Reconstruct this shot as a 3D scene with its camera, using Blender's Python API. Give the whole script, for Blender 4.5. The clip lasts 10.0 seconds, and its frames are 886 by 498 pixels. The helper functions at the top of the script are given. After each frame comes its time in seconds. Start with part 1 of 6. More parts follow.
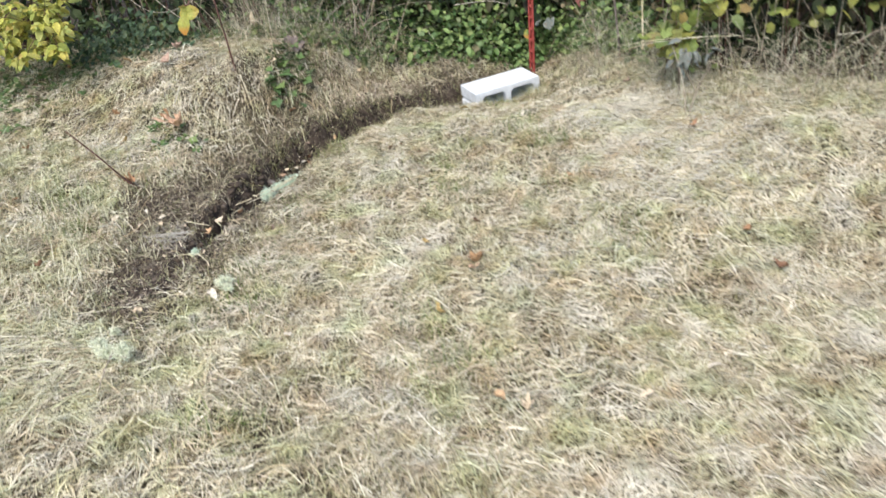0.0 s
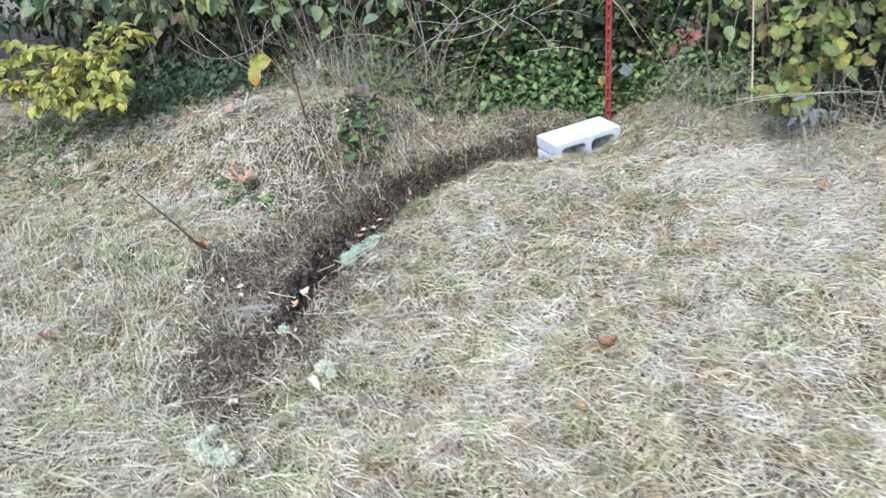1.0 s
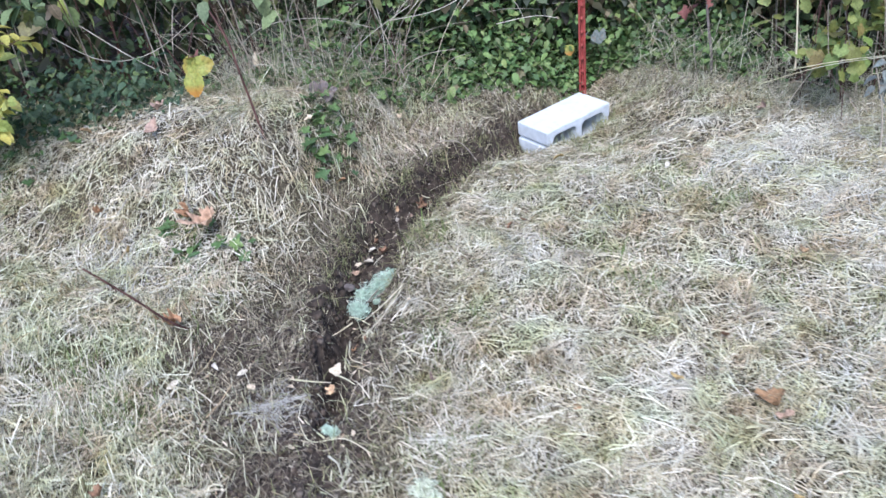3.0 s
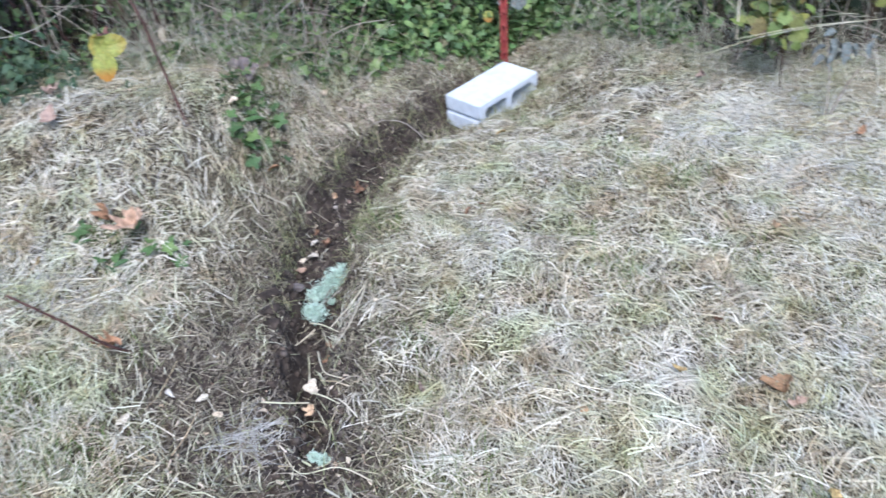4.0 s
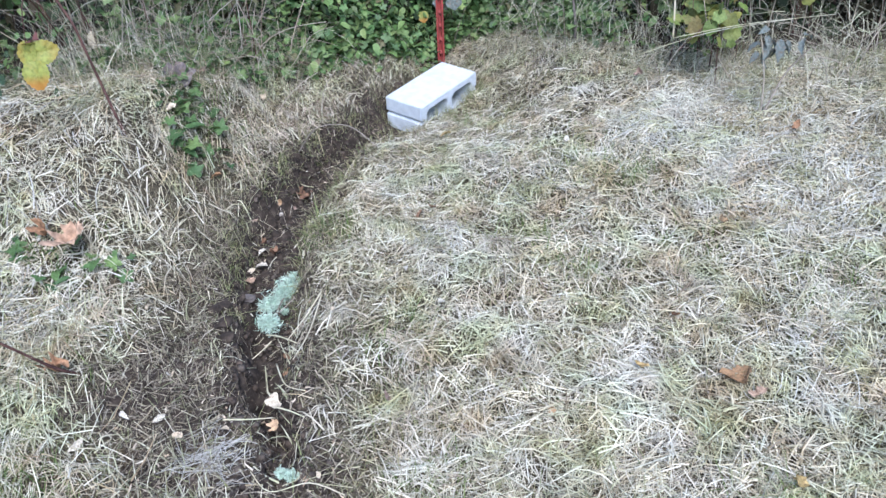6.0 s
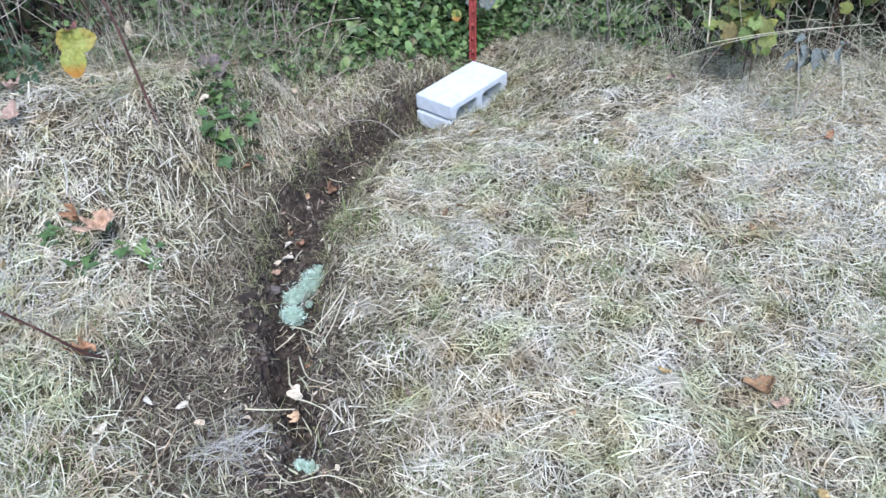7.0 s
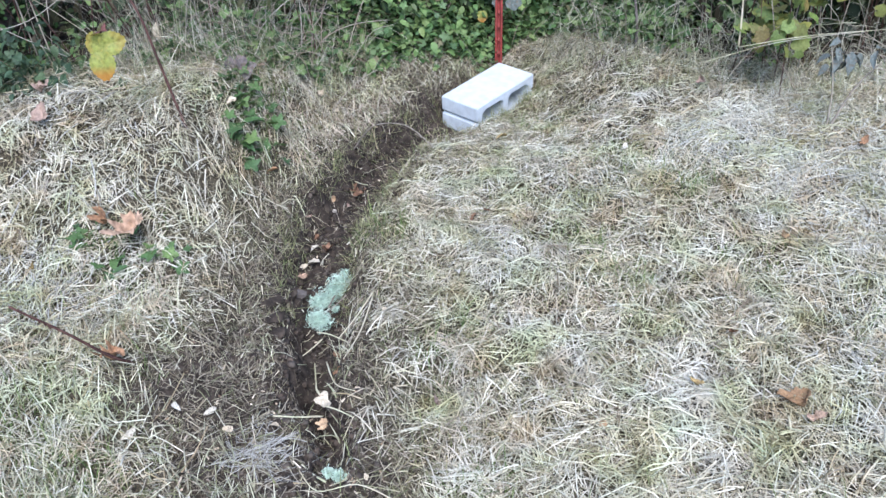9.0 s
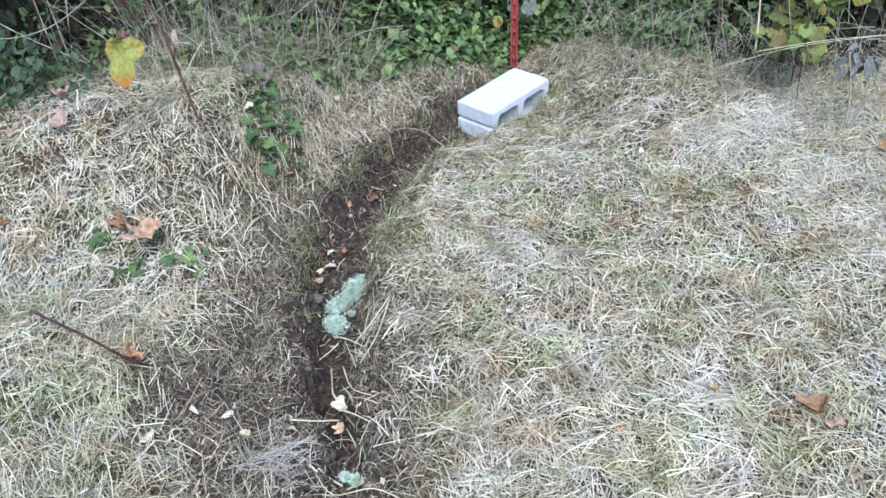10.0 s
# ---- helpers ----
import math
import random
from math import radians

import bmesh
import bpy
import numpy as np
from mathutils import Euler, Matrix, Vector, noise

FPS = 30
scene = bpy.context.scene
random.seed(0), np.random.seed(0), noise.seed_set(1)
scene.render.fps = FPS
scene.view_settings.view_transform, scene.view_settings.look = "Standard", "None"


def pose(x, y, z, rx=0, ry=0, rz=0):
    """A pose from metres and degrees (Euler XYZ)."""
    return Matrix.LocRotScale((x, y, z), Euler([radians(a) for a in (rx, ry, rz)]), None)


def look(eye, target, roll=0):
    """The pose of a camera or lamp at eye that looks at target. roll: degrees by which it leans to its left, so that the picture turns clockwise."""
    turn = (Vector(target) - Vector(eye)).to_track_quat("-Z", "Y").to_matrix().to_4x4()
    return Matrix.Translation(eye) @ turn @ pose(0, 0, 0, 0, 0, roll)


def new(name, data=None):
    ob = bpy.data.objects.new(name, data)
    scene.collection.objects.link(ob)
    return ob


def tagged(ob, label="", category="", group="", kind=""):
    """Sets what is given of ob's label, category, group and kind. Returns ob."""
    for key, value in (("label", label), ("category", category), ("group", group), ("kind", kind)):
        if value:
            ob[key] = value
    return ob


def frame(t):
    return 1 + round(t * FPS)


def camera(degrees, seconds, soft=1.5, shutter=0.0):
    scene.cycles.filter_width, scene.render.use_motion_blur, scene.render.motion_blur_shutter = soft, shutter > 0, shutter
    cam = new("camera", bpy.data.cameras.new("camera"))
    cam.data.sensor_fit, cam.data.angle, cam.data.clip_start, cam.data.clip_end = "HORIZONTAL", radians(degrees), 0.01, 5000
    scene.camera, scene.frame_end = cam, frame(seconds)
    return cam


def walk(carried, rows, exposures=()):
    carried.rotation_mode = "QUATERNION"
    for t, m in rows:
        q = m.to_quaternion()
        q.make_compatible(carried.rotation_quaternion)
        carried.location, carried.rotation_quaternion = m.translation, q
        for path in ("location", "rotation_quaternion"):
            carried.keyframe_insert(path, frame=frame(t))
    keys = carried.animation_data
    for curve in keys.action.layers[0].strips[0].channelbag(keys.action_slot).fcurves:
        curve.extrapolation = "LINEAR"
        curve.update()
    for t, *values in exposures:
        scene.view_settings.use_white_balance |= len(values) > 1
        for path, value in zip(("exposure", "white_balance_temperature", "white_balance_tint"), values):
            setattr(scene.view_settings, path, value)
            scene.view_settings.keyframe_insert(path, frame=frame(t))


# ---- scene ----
cam = camera(55.5, 10.0, soft=1.5, shutter=0.55)
PATH = [
    (0, (2.204, -1.092, 1.269), (1.271, 0.464, 0.426), -7.2),
    (0.5, (1.953, -1.019, 1.29), (1.03, 0.564, 0.488), -5.6),
    (1, (1.702, -0.982, 1.349), (0.764, 0.601, 0.565), -7.0),
    (1.5, (1.496, -0.854, 1.319), (0.582, 0.74, 0.531), -7.7),
    (2, (1.292, -0.68, 1.308), (0.431, 0.937, 0.505), -9.0),
    (2.5, (1.049, -0.616, 1.313), (0.349, 1.034, 0.426), -8.8),
    (2.7, (0.935, -0.612, 1.352), (0.291, 1.055, 0.454), -8.8),
    (3.8, (0.464, -0.412, 1.421), (0.117, 1.275, 0.404), -7.3),
    (4, (0.419, -0.409, 1.426), (0.165, 1.279, 0.384), -6.7),
    (4.5, (0.307, -0.438, 1.428), (0.23, 1.256, 0.367), -5.5),
    (5, (0.317, -0.426, 1.449), (0.244, 1.267, 0.388), -5.5),
    (6.5, (0.323, -0.376, 1.434), (0.249, 1.317, 0.372), -5.4),
    (7, (0.319, -0.389, 1.439), (0.189, 1.302, 0.379), -4.5),
    (7.5, (0.311, -0.376, 1.438), (0.165, 1.313, 0.376), -4.6),
    (8, (0.305, -0.362, 1.448), (0.143, 1.322, 0.381), -4.7),
    (8.5, (0.3, -0.352, 1.45), (0.132, 1.334, 0.388), -4.8),
    (9, (0.287, -0.36, 1.452), (0.116, 1.325, 0.389), -4.8),
    (9.5, (0.282, -0.365, 1.453), (0.1, 1.322, 0.395), -5.0),
    (10, (0.282, -0.365, 1.456), (0.078, 1.325, 0.404), -5.3),
]
walk(cam, [(t, look(eye, target, roll)) for t, eye, target, roll in PATH],
     [(0, 1.12, 7000, 13), (0.5, 1.14, 6350, 15), (1, 1.13, 5980, 16), (2.5, 1.11, 5790, 17), (4.5, 1.09, 5610, 16), (10, 1.05, 5690, 14)])

# ---- world, sun, exposure ----
world = bpy.data.worlds.new("sky")
scene.world = world
world.use_nodes = True
wt = world.node_tree
sky = wt.nodes.new("ShaderNodeTexSky")
sky.sky_type, sky.sun_disc = "NISHITA", False
sky.sun_elevation, sky.sun_rotation = radians(50), radians(170)
wt.links.new(sky.outputs[0], wt.nodes["Background"].inputs[0])
wt.nodes["Background"].inputs[1].default_value = 0.15
sun_data = bpy.data.lights.new("sun", "SUN")
sun_data.energy, sun_data.angle, sun_data.color = 2.4, radians(35), (1.0, 0.96, 0.9)
sun_ob = new("sun", sun_data)
sun_ob.matrix_world = look((0.8, -3.0, 5.0), (0, 1.0, 0))

# ---- terrain ----
def smooth(v, a, b):
    """A smooth step of the array v from 0 at a to 1 at b."""
    s = np.clip((np.asarray(v, float) - a) / (b - a), 0, 1)
    return s * s * (3 - 2 * s)


# centre line of the trench, from its shallow start to the block and past the post
LINE = np.array([(0.02, 0.40), (-0.10, 0.72), (-0.175, 1.05), (-0.235, 1.28), (-0.285, 1.48), (-0.325, 1.72), (-0.325, 1.98),
                 (-0.295, 2.22), (-0.22, 2.45), (-0.10, 2.68), (0.04, 2.90), (0.195, 3.10), (0.29, 3.23), (0.27, 3.60), (0.20, 4.20)])
SEG = np.diff(LINE, axis=0)
LEN = np.hypot(SEG[:, 0], SEG[:, 1])
RUN = np.r_[0, np.cumsum(LEN)[:-1]]


def along(x, y):
    """Distance from the trench line, run along it, and whether a place lies on the bank's side."""
    x, y = np.broadcast_arrays(np.asarray(x, float), np.asarray(y, float))
    best, run, side = np.full(x.shape, 1e9), np.zeros(x.shape), np.zeros(x.shape, bool)
    for (ax, ay), (dx, dy), n, r in zip(LINE[:-1], SEG, LEN, RUN):
        t = np.clip(((x - ax) * dx + (y - ay) * dy) / n**2, 0, 1)
        d = np.hypot(x - ax - t * dx, y - ay - t * dy)
        near = d < best
        best, run = np.where(near, d, best), np.where(near, r + t * n, run)
        side = np.where(near, dx * (y - ay) - dy * (x - ax) > 0, side)
    return best, run, side


def lumps(x, y):
    """Small unevenness of the ground."""
    u, v = x + 0.05 * np.sin(13 * y + 2), y + 0.05 * np.sin(11 * x)
    return (0.009 * np.sin(5.1 * x + 1.3 * np.sin(3.7 * y)) * np.sin(4.3 * y + 0.7) + 0.008 * np.sin(11.3 * u + 4.1 * v) * np.sin(9.7 * v - 3.3 * u + 1)
            + 0.007 * np.sin(24 * u - 17 * v) * np.sin(29 * v + 13 * u) + 0.005 * np.sin(47 * v + 21 * u) * np.sin(41 * u - 19 * v))


def gz(x, y):
    """Height of the ground at arrays x, y."""
    x, y = np.broadcast_arrays(np.asarray(x, float), np.asarray(y, float))
    d, run, left = along(x, y)
    d = np.maximum(d + 0.016 * np.sin(9.0 * run + 2.5 * left) + 0.01 * np.sin(23.0 * run + 1.5 * left + 1.0) + 0.006 * np.sin(61.0 * run + 3.0 * left), 0)
    z = -0.012 + 0.06 * (np.clip(y, -3.0, 2.3) - 0.3) + 0.03 * np.clip(x, -0.3, 2.0)
    # the lawn falls away towards the walk's start, and the bank swells
    z = z - (0.04 + 0.068 * np.clip(x, -1.5, 2.3)) * (1 - smooth(y, 1.1, 2.6)) + np.where(left, 0.045 * np.exp(-((x + 1.0) ** 2 / 0.5 + (y - 2.05) ** 2 / 0.15)) * smooth(d, 0.1, 0.4), 0)
    bank = smooth(d, 0.1, 0.46) * (0.05 * smooth(y, 0.95, 1.3) + 0.30 * smooth(y, 1.45, 2.36) * (0.35 + 0.65 * smooth(-x, 0.3, 0.8)))
    z = z + np.where(left, bank, 0) + 0.10 * smooth(y, 2.5, 3.5) * smooth(x, 0.35, 1.1)
    z = z - 0.12 * np.exp(-((x - 0.34) ** 2 / 0.14 + (y - 3.0) ** 2 / 0.16)) - 0.07 * np.exp(-((x - 0.27) ** 2 + (y - 3.42) ** 2) / 0.03)
    z = z - np.where(left, 0.0, 0.035 + 0.02 * smooth(run, 0.9, 1.15) * (1 - smooth(run, 1.6, 1.9))) * np.exp(-(d / 0.15) ** 2) * smooth(run, 0.7, 1.2) * (1 - smooth(run, 2.45, 2.65))
    floor = np.interp(run, [0.0, 0.5, 0.7, 0.9, 1.2, 1.6, 2.0, 2.3, 2.55, 2.75, 3.05, 3.2], [-0.02, -0.02, -0.07, -0.13, -0.09, -0.04, -0.035, -0.04, -0.055, -0.06, -0.055, 0.0])
    wide = d * 0.11 * np.where(left, 1.0, 1.25) / np.interp(run, [0.0, 0.5, 0.8, 1.0, 1.15, 1.4, 2.0, 2.45, 2.65, 3.2], [0.035, 0.04, 0.047, 0.052, 0.08, 0.112, 0.11, 0.11, 0.17, 0.19])
    cut = (1 - smooth(wide, 0.05, np.where(left, np.interp(run, [2.0, 2.4, 2.7, 2.85], [0.13, 0.13, 0.145, 0.12]), np.interp(run, [2.5, 2.72], [0.19, 0.115])))) * np.interp(run, [0.0, 0.35, 0.8, 3.05, 3.2], [0.0, 0.4, 1.0, 1.0, 0.0])
    z = z + 0.03 * np.exp(-((x + 0.72) ** 2 / 0.03 + (y - 2.08) ** 2 / 0.025))
    return z + np.minimum(floor - z, 0) * cut + lumps(x, y) * (1 - 0.5 * cut) * (1 - 0.75 * np.exp(-((x - 0.25) ** 2 + (y - 3.0) ** 2) / 0.1))


def gz1(x, y):
    return float(gz(x, y))


# ---- materials ----
def material(name, colours, rnd="", rough=0.85, scale=40.0, spread=0.35, bump=0.0, bump_scale=200.0, through_light=0.0, metal=0.0, stain=0.0, stain_scale=6.0, stain_colour=(0.1, 0.08, 0.06), positions=None, patches=()):
    m = bpy.data.materials.new(name)
    m.use_nodes = True
    nt = m.node_tree
    nodes, link = nt.nodes, nt.links.new
    bsdf = nodes["Principled BSDF"]
    bsdf.inputs["Roughness"].default_value, bsdf.inputs["Metallic"].default_value = rough, metal
    bsdf.inputs["Specular IOR Level"].default_value = 0.3
    coord = nodes.new("ShaderNodeTexCoord")
    grain = nodes.new("ShaderNodeTexNoise")
    grain.inputs["Scale"].default_value, grain.inputs["Detail"].default_value = scale, 5
    link(coord.outputs["Object"], grain.inputs["Vector"])
    ramp = nodes.new("ShaderNodeValToRGB")
    while len(ramp.color_ramp.elements) < len(colours):
        ramp.color_ramp.elements.new(0.5)
    for n, c in enumerate(colours):
        ramp.color_ramp.elements[n].position = positions[n] if positions else n / max(1, len(colours) - 1)
        ramp.color_ramp.elements[n].color = (*c, 1)
    if rnd == "island":
        link(nodes.new("ShaderNodeNewGeometry").outputs["Random Per Island"], ramp.inputs[0])
    elif rnd == "object":
        link(nodes.new("ShaderNodeObjectInfo").outputs["Random"], ramp.inputs[0])
    else:
        link(grain.outputs[0], ramp.inputs[0])
    vary = nodes.new("ShaderNodeMapRange")
    vary.inputs["From Min"].default_value, vary.inputs["From Max"].default_value = 0.3, 0.7
    vary.inputs["To Min"].default_value, vary.inputs["To Max"].default_value = 1 - spread, 1 + spread
    link(grain.outputs[0], vary.inputs[0])
    mul = nodes.new("ShaderNodeMix")
    mul.data_type, mul.blend_type = "RGBA", "MULTIPLY"
    mul.inputs[0].default_value = 1
    link(ramp.outputs[0], mul.inputs[6])
    link(vary.outputs[0], mul.inputs[7])
    colour = mul.outputs[2]
    if stain:
        spots = nodes.new("ShaderNodeTexNoise")
        spots.inputs["Scale"].default_value, spots.inputs["Detail"].default_value = stain_scale, 6
        link(coord.outputs["Object"], spots.inputs["Vector"])
        edge = nodes.new("ShaderNodeMapRange")
        edge.inputs["From Min"].default_value, edge.inputs["From Max"].default_value = 0.5, 0.72
        edge.inputs["To Max"].default_value = stain
        link(spots.outputs[0], edge.inputs[0])
        mix = nodes.new("ShaderNodeMix")
        mix.data_type = "RGBA"
        link(edge.outputs[0], mix.inputs[0])
        link(colour, mix.inputs[6])
        mix.inputs[7].default_value = (*stain_colour, 1)
        colour = mix.outputs[2]
    for p_scale, p_low, p_high, p_blend, p_share, p_colour, p_shift in patches:
        # broad uneven areas of another tint
        move = nodes.new("ShaderNodeVectorMath")
        move.inputs[1].default_value = (p_shift, p_shift * 0.7, p_shift)
        link(coord.outputs["Object"], move.inputs[0])
        area = nodes.new("ShaderNodeTexNoise")
        area.inputs["Scale"].default_value, area.inputs["Detail"].default_value = p_scale, 4
        link(move.outputs[0], area.inputs["Vector"])
        edge = nodes.new("ShaderNodeMapRange")
        edge.inputs["From Min"].default_value, edge.inputs["From Max"].default_value = p_low, p_high
        edge.inputs["To Max"].default_value = p_share
        link(area.outputs[0], edge.inputs[0])
        mix = nodes.new("ShaderNodeMix")
        mix.data_type, mix.blend_type = "RGBA", p_blend
        link(edge.outputs[0], mix.inputs[0])
        link(colour, mix.inputs[6])
        mix.inputs[7].default_value = (*p_colour, 1)
        colour = mix.outputs[2]
    link(colour, bsdf.inputs["Base Color"])
    if bump:
        fine = nodes.new("ShaderNodeTexNoise")
        fine.inputs["Scale"].default_value, fine.inputs["Detail"].default_value = bump_scale, 4
        link(coord.outputs["Object"], fine.inputs["Vector"])
        rel = nodes.new("ShaderNodeBump")
        rel.inputs["Strength"].default_value, rel.inputs["Distance"].default_value = bump, 0.004
        link(fine.outputs[0], rel.inputs["Height"])
        link(rel.outputs[0], bsdf.inputs["Normal"])
    if through_light:
        glow = nodes.new("ShaderNodeBsdfTranslucent")
        link(colour, glow.inputs[0])
        both = nodes.new("ShaderNodeMixShader")
        both.inputs[0].default_value = through_light
        link(bsdf.outputs[0], both.inputs[1])
        link(glow.outputs[0], both.inputs[2])
        link(both.outputs[0], nodes["Material Output"].inputs["Surface"])
    return m


# tints of the hay: bleached, greenish and brown areas
TINTS = ((5.0, 0.5, 0.68, "MIX", 0.5, (0.67, 0.66, 0.59), 3.0), (6.5, 0.48, 0.68, "MULTIPLY", 0.65, (0.76, 0.9, 0.62), 11.0), (7.5, 0.5, 0.7, "MULTIPLY", 0.75, (0.7, 0.58, 0.45), 23.0))
M_SOIL = material("soil", [(0.018, 0.0135, 0.0105), (0.042, 0.032, 0.024), (0.08, 0.061, 0.046)], scale=30, spread=0.5, bump=1.0, bump_scale=120, rough=0.95)
# Ground under the hay, darkened so that shade between stalks is in its colour.
M_THATCH_SHADED = material("thatch", [(0.024, 0.019, 0.012), (0.055, 0.045, 0.029), (0.12, 0.1, 0.066)], scale=60, spread=0.4, bump=1.0, bump_scale=160, stain=0.5, stain_scale=3, stain_colour=(0.09, 0.08, 0.04))
M_LAWN = material("far_lawn", [(0.07, 0.06, 0.04), (0.16, 0.145, 0.1), (0.26, 0.24, 0.175)], scale=45, spread=0.4, bump=1.0, bump_scale=140, stain=0.5, stain_scale=2.5, stain_colour=(0.17, 0.18, 0.09))
M_HAY = material("hay", [(0.12, 0.09, 0.055), (0.42, 0.36, 0.235), (0.58, 0.525, 0.385), (0.31, 0.315, 0.185), (0.63, 0.58, 0.43), (0.74, 0.7, 0.575), (0.16, 0.12, 0.08), (0.48, 0.47, 0.35)], "island", scale=9, spread=0.25, stain=0.3, stain_scale=3.2, stain_colour=(0.24, 0.215, 0.125), through_light=0.15, rough=0.7, patches=TINTS)
M_COARSE = material("coarse_grass", [(0.24, 0.26, 0.14), (0.46, 0.46, 0.3), (0.6, 0.58, 0.44), (0.36, 0.37, 0.22), (0.66, 0.64, 0.52)], "island", scale=12, spread=0.2, through_light=0.2, rough=0.65)
M_HAY_OLD = material("old_hay", [(0.04, 0.03, 0.02), (0.1, 0.082, 0.054), (0.2, 0.17, 0.115), (0.12, 0.112, 0.07), (0.07, 0.052, 0.035), (0.3, 0.265, 0.195)], "island", scale=9, spread=0.3, through_light=0.1, patches=TINTS[1:])
M_HAY_PALE = material("pale_hay", [(0.42, 0.375, 0.255), (0.62, 0.575, 0.44), (0.54, 0.475, 0.32), (0.73, 0.7, 0.585), (0.46, 0.47, 0.34)], "island", scale=9, spread=0.15, through_light=0.12, rough=0.6, patches=TINTS)
M_BANK = material("bank_hay", [(0.5, 0.47, 0.35), (0.6, 0.57, 0.46), (0.7, 0.68, 0.58), (0.36, 0.37, 0.24), (0.42, 0.34, 0.22), (0.25, 0.19, 0.12), (0.54, 0.54, 0.4)], "island", scale=9, spread=0.15, through_light=0.12, rough=0.6, patches=TINTS[1:])
M_GRASS = material("grass", [(0.16, 0.19, 0.07), (0.28, 0.29, 0.13), (0.4, 0.38, 0.22), (0.12, 0.17, 0.06), (0.33, 0.29, 0.16)], "island", scale=12, spread=0.25, through_light=0.25, rough=0.6)
M_GREEN = material("green_grass", [(0.07, 0.13, 0.03), (0.13, 0.2, 0.05), (0.2, 0.26, 0.09)], "island", scale=12, spread=0.2, through_light=0.3, rough=0.55)
M_CONCRETE = material("concrete", [(0.48, 0.53, 0.565), (0.54, 0.59, 0.625), (0.6, 0.65, 0.685)], scale=25, spread=0.08, bump=0.35, bump_scale=260, rough=0.9, stain=0.2, stain_scale=9, stain_colour=(0.47, 0.49, 0.49))
M_RED = material("red_paint", [(0.2, 0.032, 0.028), (0.27, 0.05, 0.042)], scale=30, spread=0.2, bump=0.3, bump_scale=90, rough=0.55, stain=0.6, stain_scale=22, stain_colour=(0.12, 0.045, 0.025))
M_STEM = material("bramble_stem", [(0.04, 0.022, 0.019), (0.085, 0.042, 0.035), (0.13, 0.08, 0.06)], scale=25, spread=0.3, bump=0.4)
M_DEAD_STEM = material("dead_stem", [(0.2, 0.165, 0.125), (0.34, 0.3, 0.24), (0.28, 0.24, 0.2), (0.42, 0.37, 0.29)], "object", scale=25, spread=0.3, bump=0.3)
M_TWIG = material("twigs", [(0.1, 0.065, 0.045), (0.24, 0.19, 0.14), (0.38, 0.33, 0.26), (0.14, 0.1, 0.07)], "island", scale=25, spread=0.3)
LEAFY = dict(scale=7, spread=0.3, bump=0.3, bump_scale=25, rough=0.5)
M_SHRUB = material("yellow_leaf", [(0.46, 0.43, 0.09), (0.32, 0.36, 0.08), (0.52, 0.46, 0.12), (0.2, 0.27, 0.065), (0.42, 0.42, 0.14), (0.26, 0.33, 0.09), (0.4, 0.31, 0.1)], "object", through_light=0.35, **LEAFY)
M_VINE = material("vine_leaf", [(0.17, 0.24, 0.065), (0.22, 0.29, 0.09), (0.34, 0.34, 0.09), (0.13, 0.19, 0.065), (0.28, 0.29, 0.08), (0.2, 0.27, 0.1), (0.2, 0.14, 0.06), (0.18, 0.25, 0.09)], "object", through_light=0.3, stain=0.45, stain_scale=5, stain_colour=(0.27, 0.19, 0.05), **LEAFY)
M_LIME = material("lime_vine_leaf", [(0.16, 0.23, 0.06), (0.21, 0.28, 0.085), (0.28, 0.29, 0.08), (0.13, 0.19, 0.055), (0.25, 0.2, 0.07)], "object", through_light=0.35, **LEAFY)
M_BRAMBLE = material("bramble_leaf", [(0.07, 0.13, 0.05), (0.15, 0.22, 0.09), (0.26, 0.34, 0.14), (0.06, 0.1, 0.05), (0.34, 0.38, 0.13), (0.14, 0.11, 0.07), (0.1, 0.16, 0.07)], "object", through_light=0.25, **LEAFY)
M_IVY = material("ivy_leaf", [(0.075, 0.15, 0.055), (0.125, 0.215, 0.07), (0.18, 0.27, 0.09), (0.065, 0.12, 0.06), (0.23, 0.3, 0.1), (0.11, 0.18, 0.075), (0.17, 0.14, 0.08)], "object", through_light=0.2, **LEAFY)
# Very dark greens: the shade deep inside the hedge is put into these leaves.
M_DEEP_SHADE = material("shaded_hedge_leaf", [(0.01, 0.02, 0.01), (0.025, 0.045, 0.02), (0.05, 0.08, 0.032), (0.02, 0.022, 0.015), (0.07, 0.055, 0.032), (0.03, 0.055, 0.028), (0.1, 0.12, 0.048)], "island", through_light=0.2, **LEAFY)
M_WEED = material("weed_leaf", [(0.07, 0.135, 0.05), (0.12, 0.2, 0.07), (0.06, 0.115, 0.05), (0.17, 0.25, 0.085)], "object", through_light=0.25, **LEAFY)
# Dark ivy green, lowered further to carry some of the overhanging hedge's shade.
M_GROUND_IVY = material("ground_ivy", [(0.035, 0.07, 0.04), (0.06, 0.105, 0.055), (0.03, 0.055, 0.035), (0.085, 0.13, 0.06), (0.045, 0.07, 0.05)], "object", through_light=0.2, **LEAFY)
M_RUST = material("red_leaf", [(0.24, 0.1, 0.085), (0.19, 0.085, 0.07)], "object", through_light=0.25, **LEAFY)
M_DRY = dict(scale=5, spread=0.5, bump=0.8, bump_scale=18, rough=0.8, through_light=0.1, stain=0.7, stain_scale=6.0, stain_colour=(0.17, 0.105, 0.06))
M_LEAF_ORANGE = material("orange_leaf", [(0.35, 0.2, 0.11), (0.28, 0.16, 0.09)], "object", **M_DRY)
M_LEAF_TAN = material("tan_leaf", [(0.56, 0.39, 0.235), (0.49, 0.335, 0.2)], "object", **M_DRY)
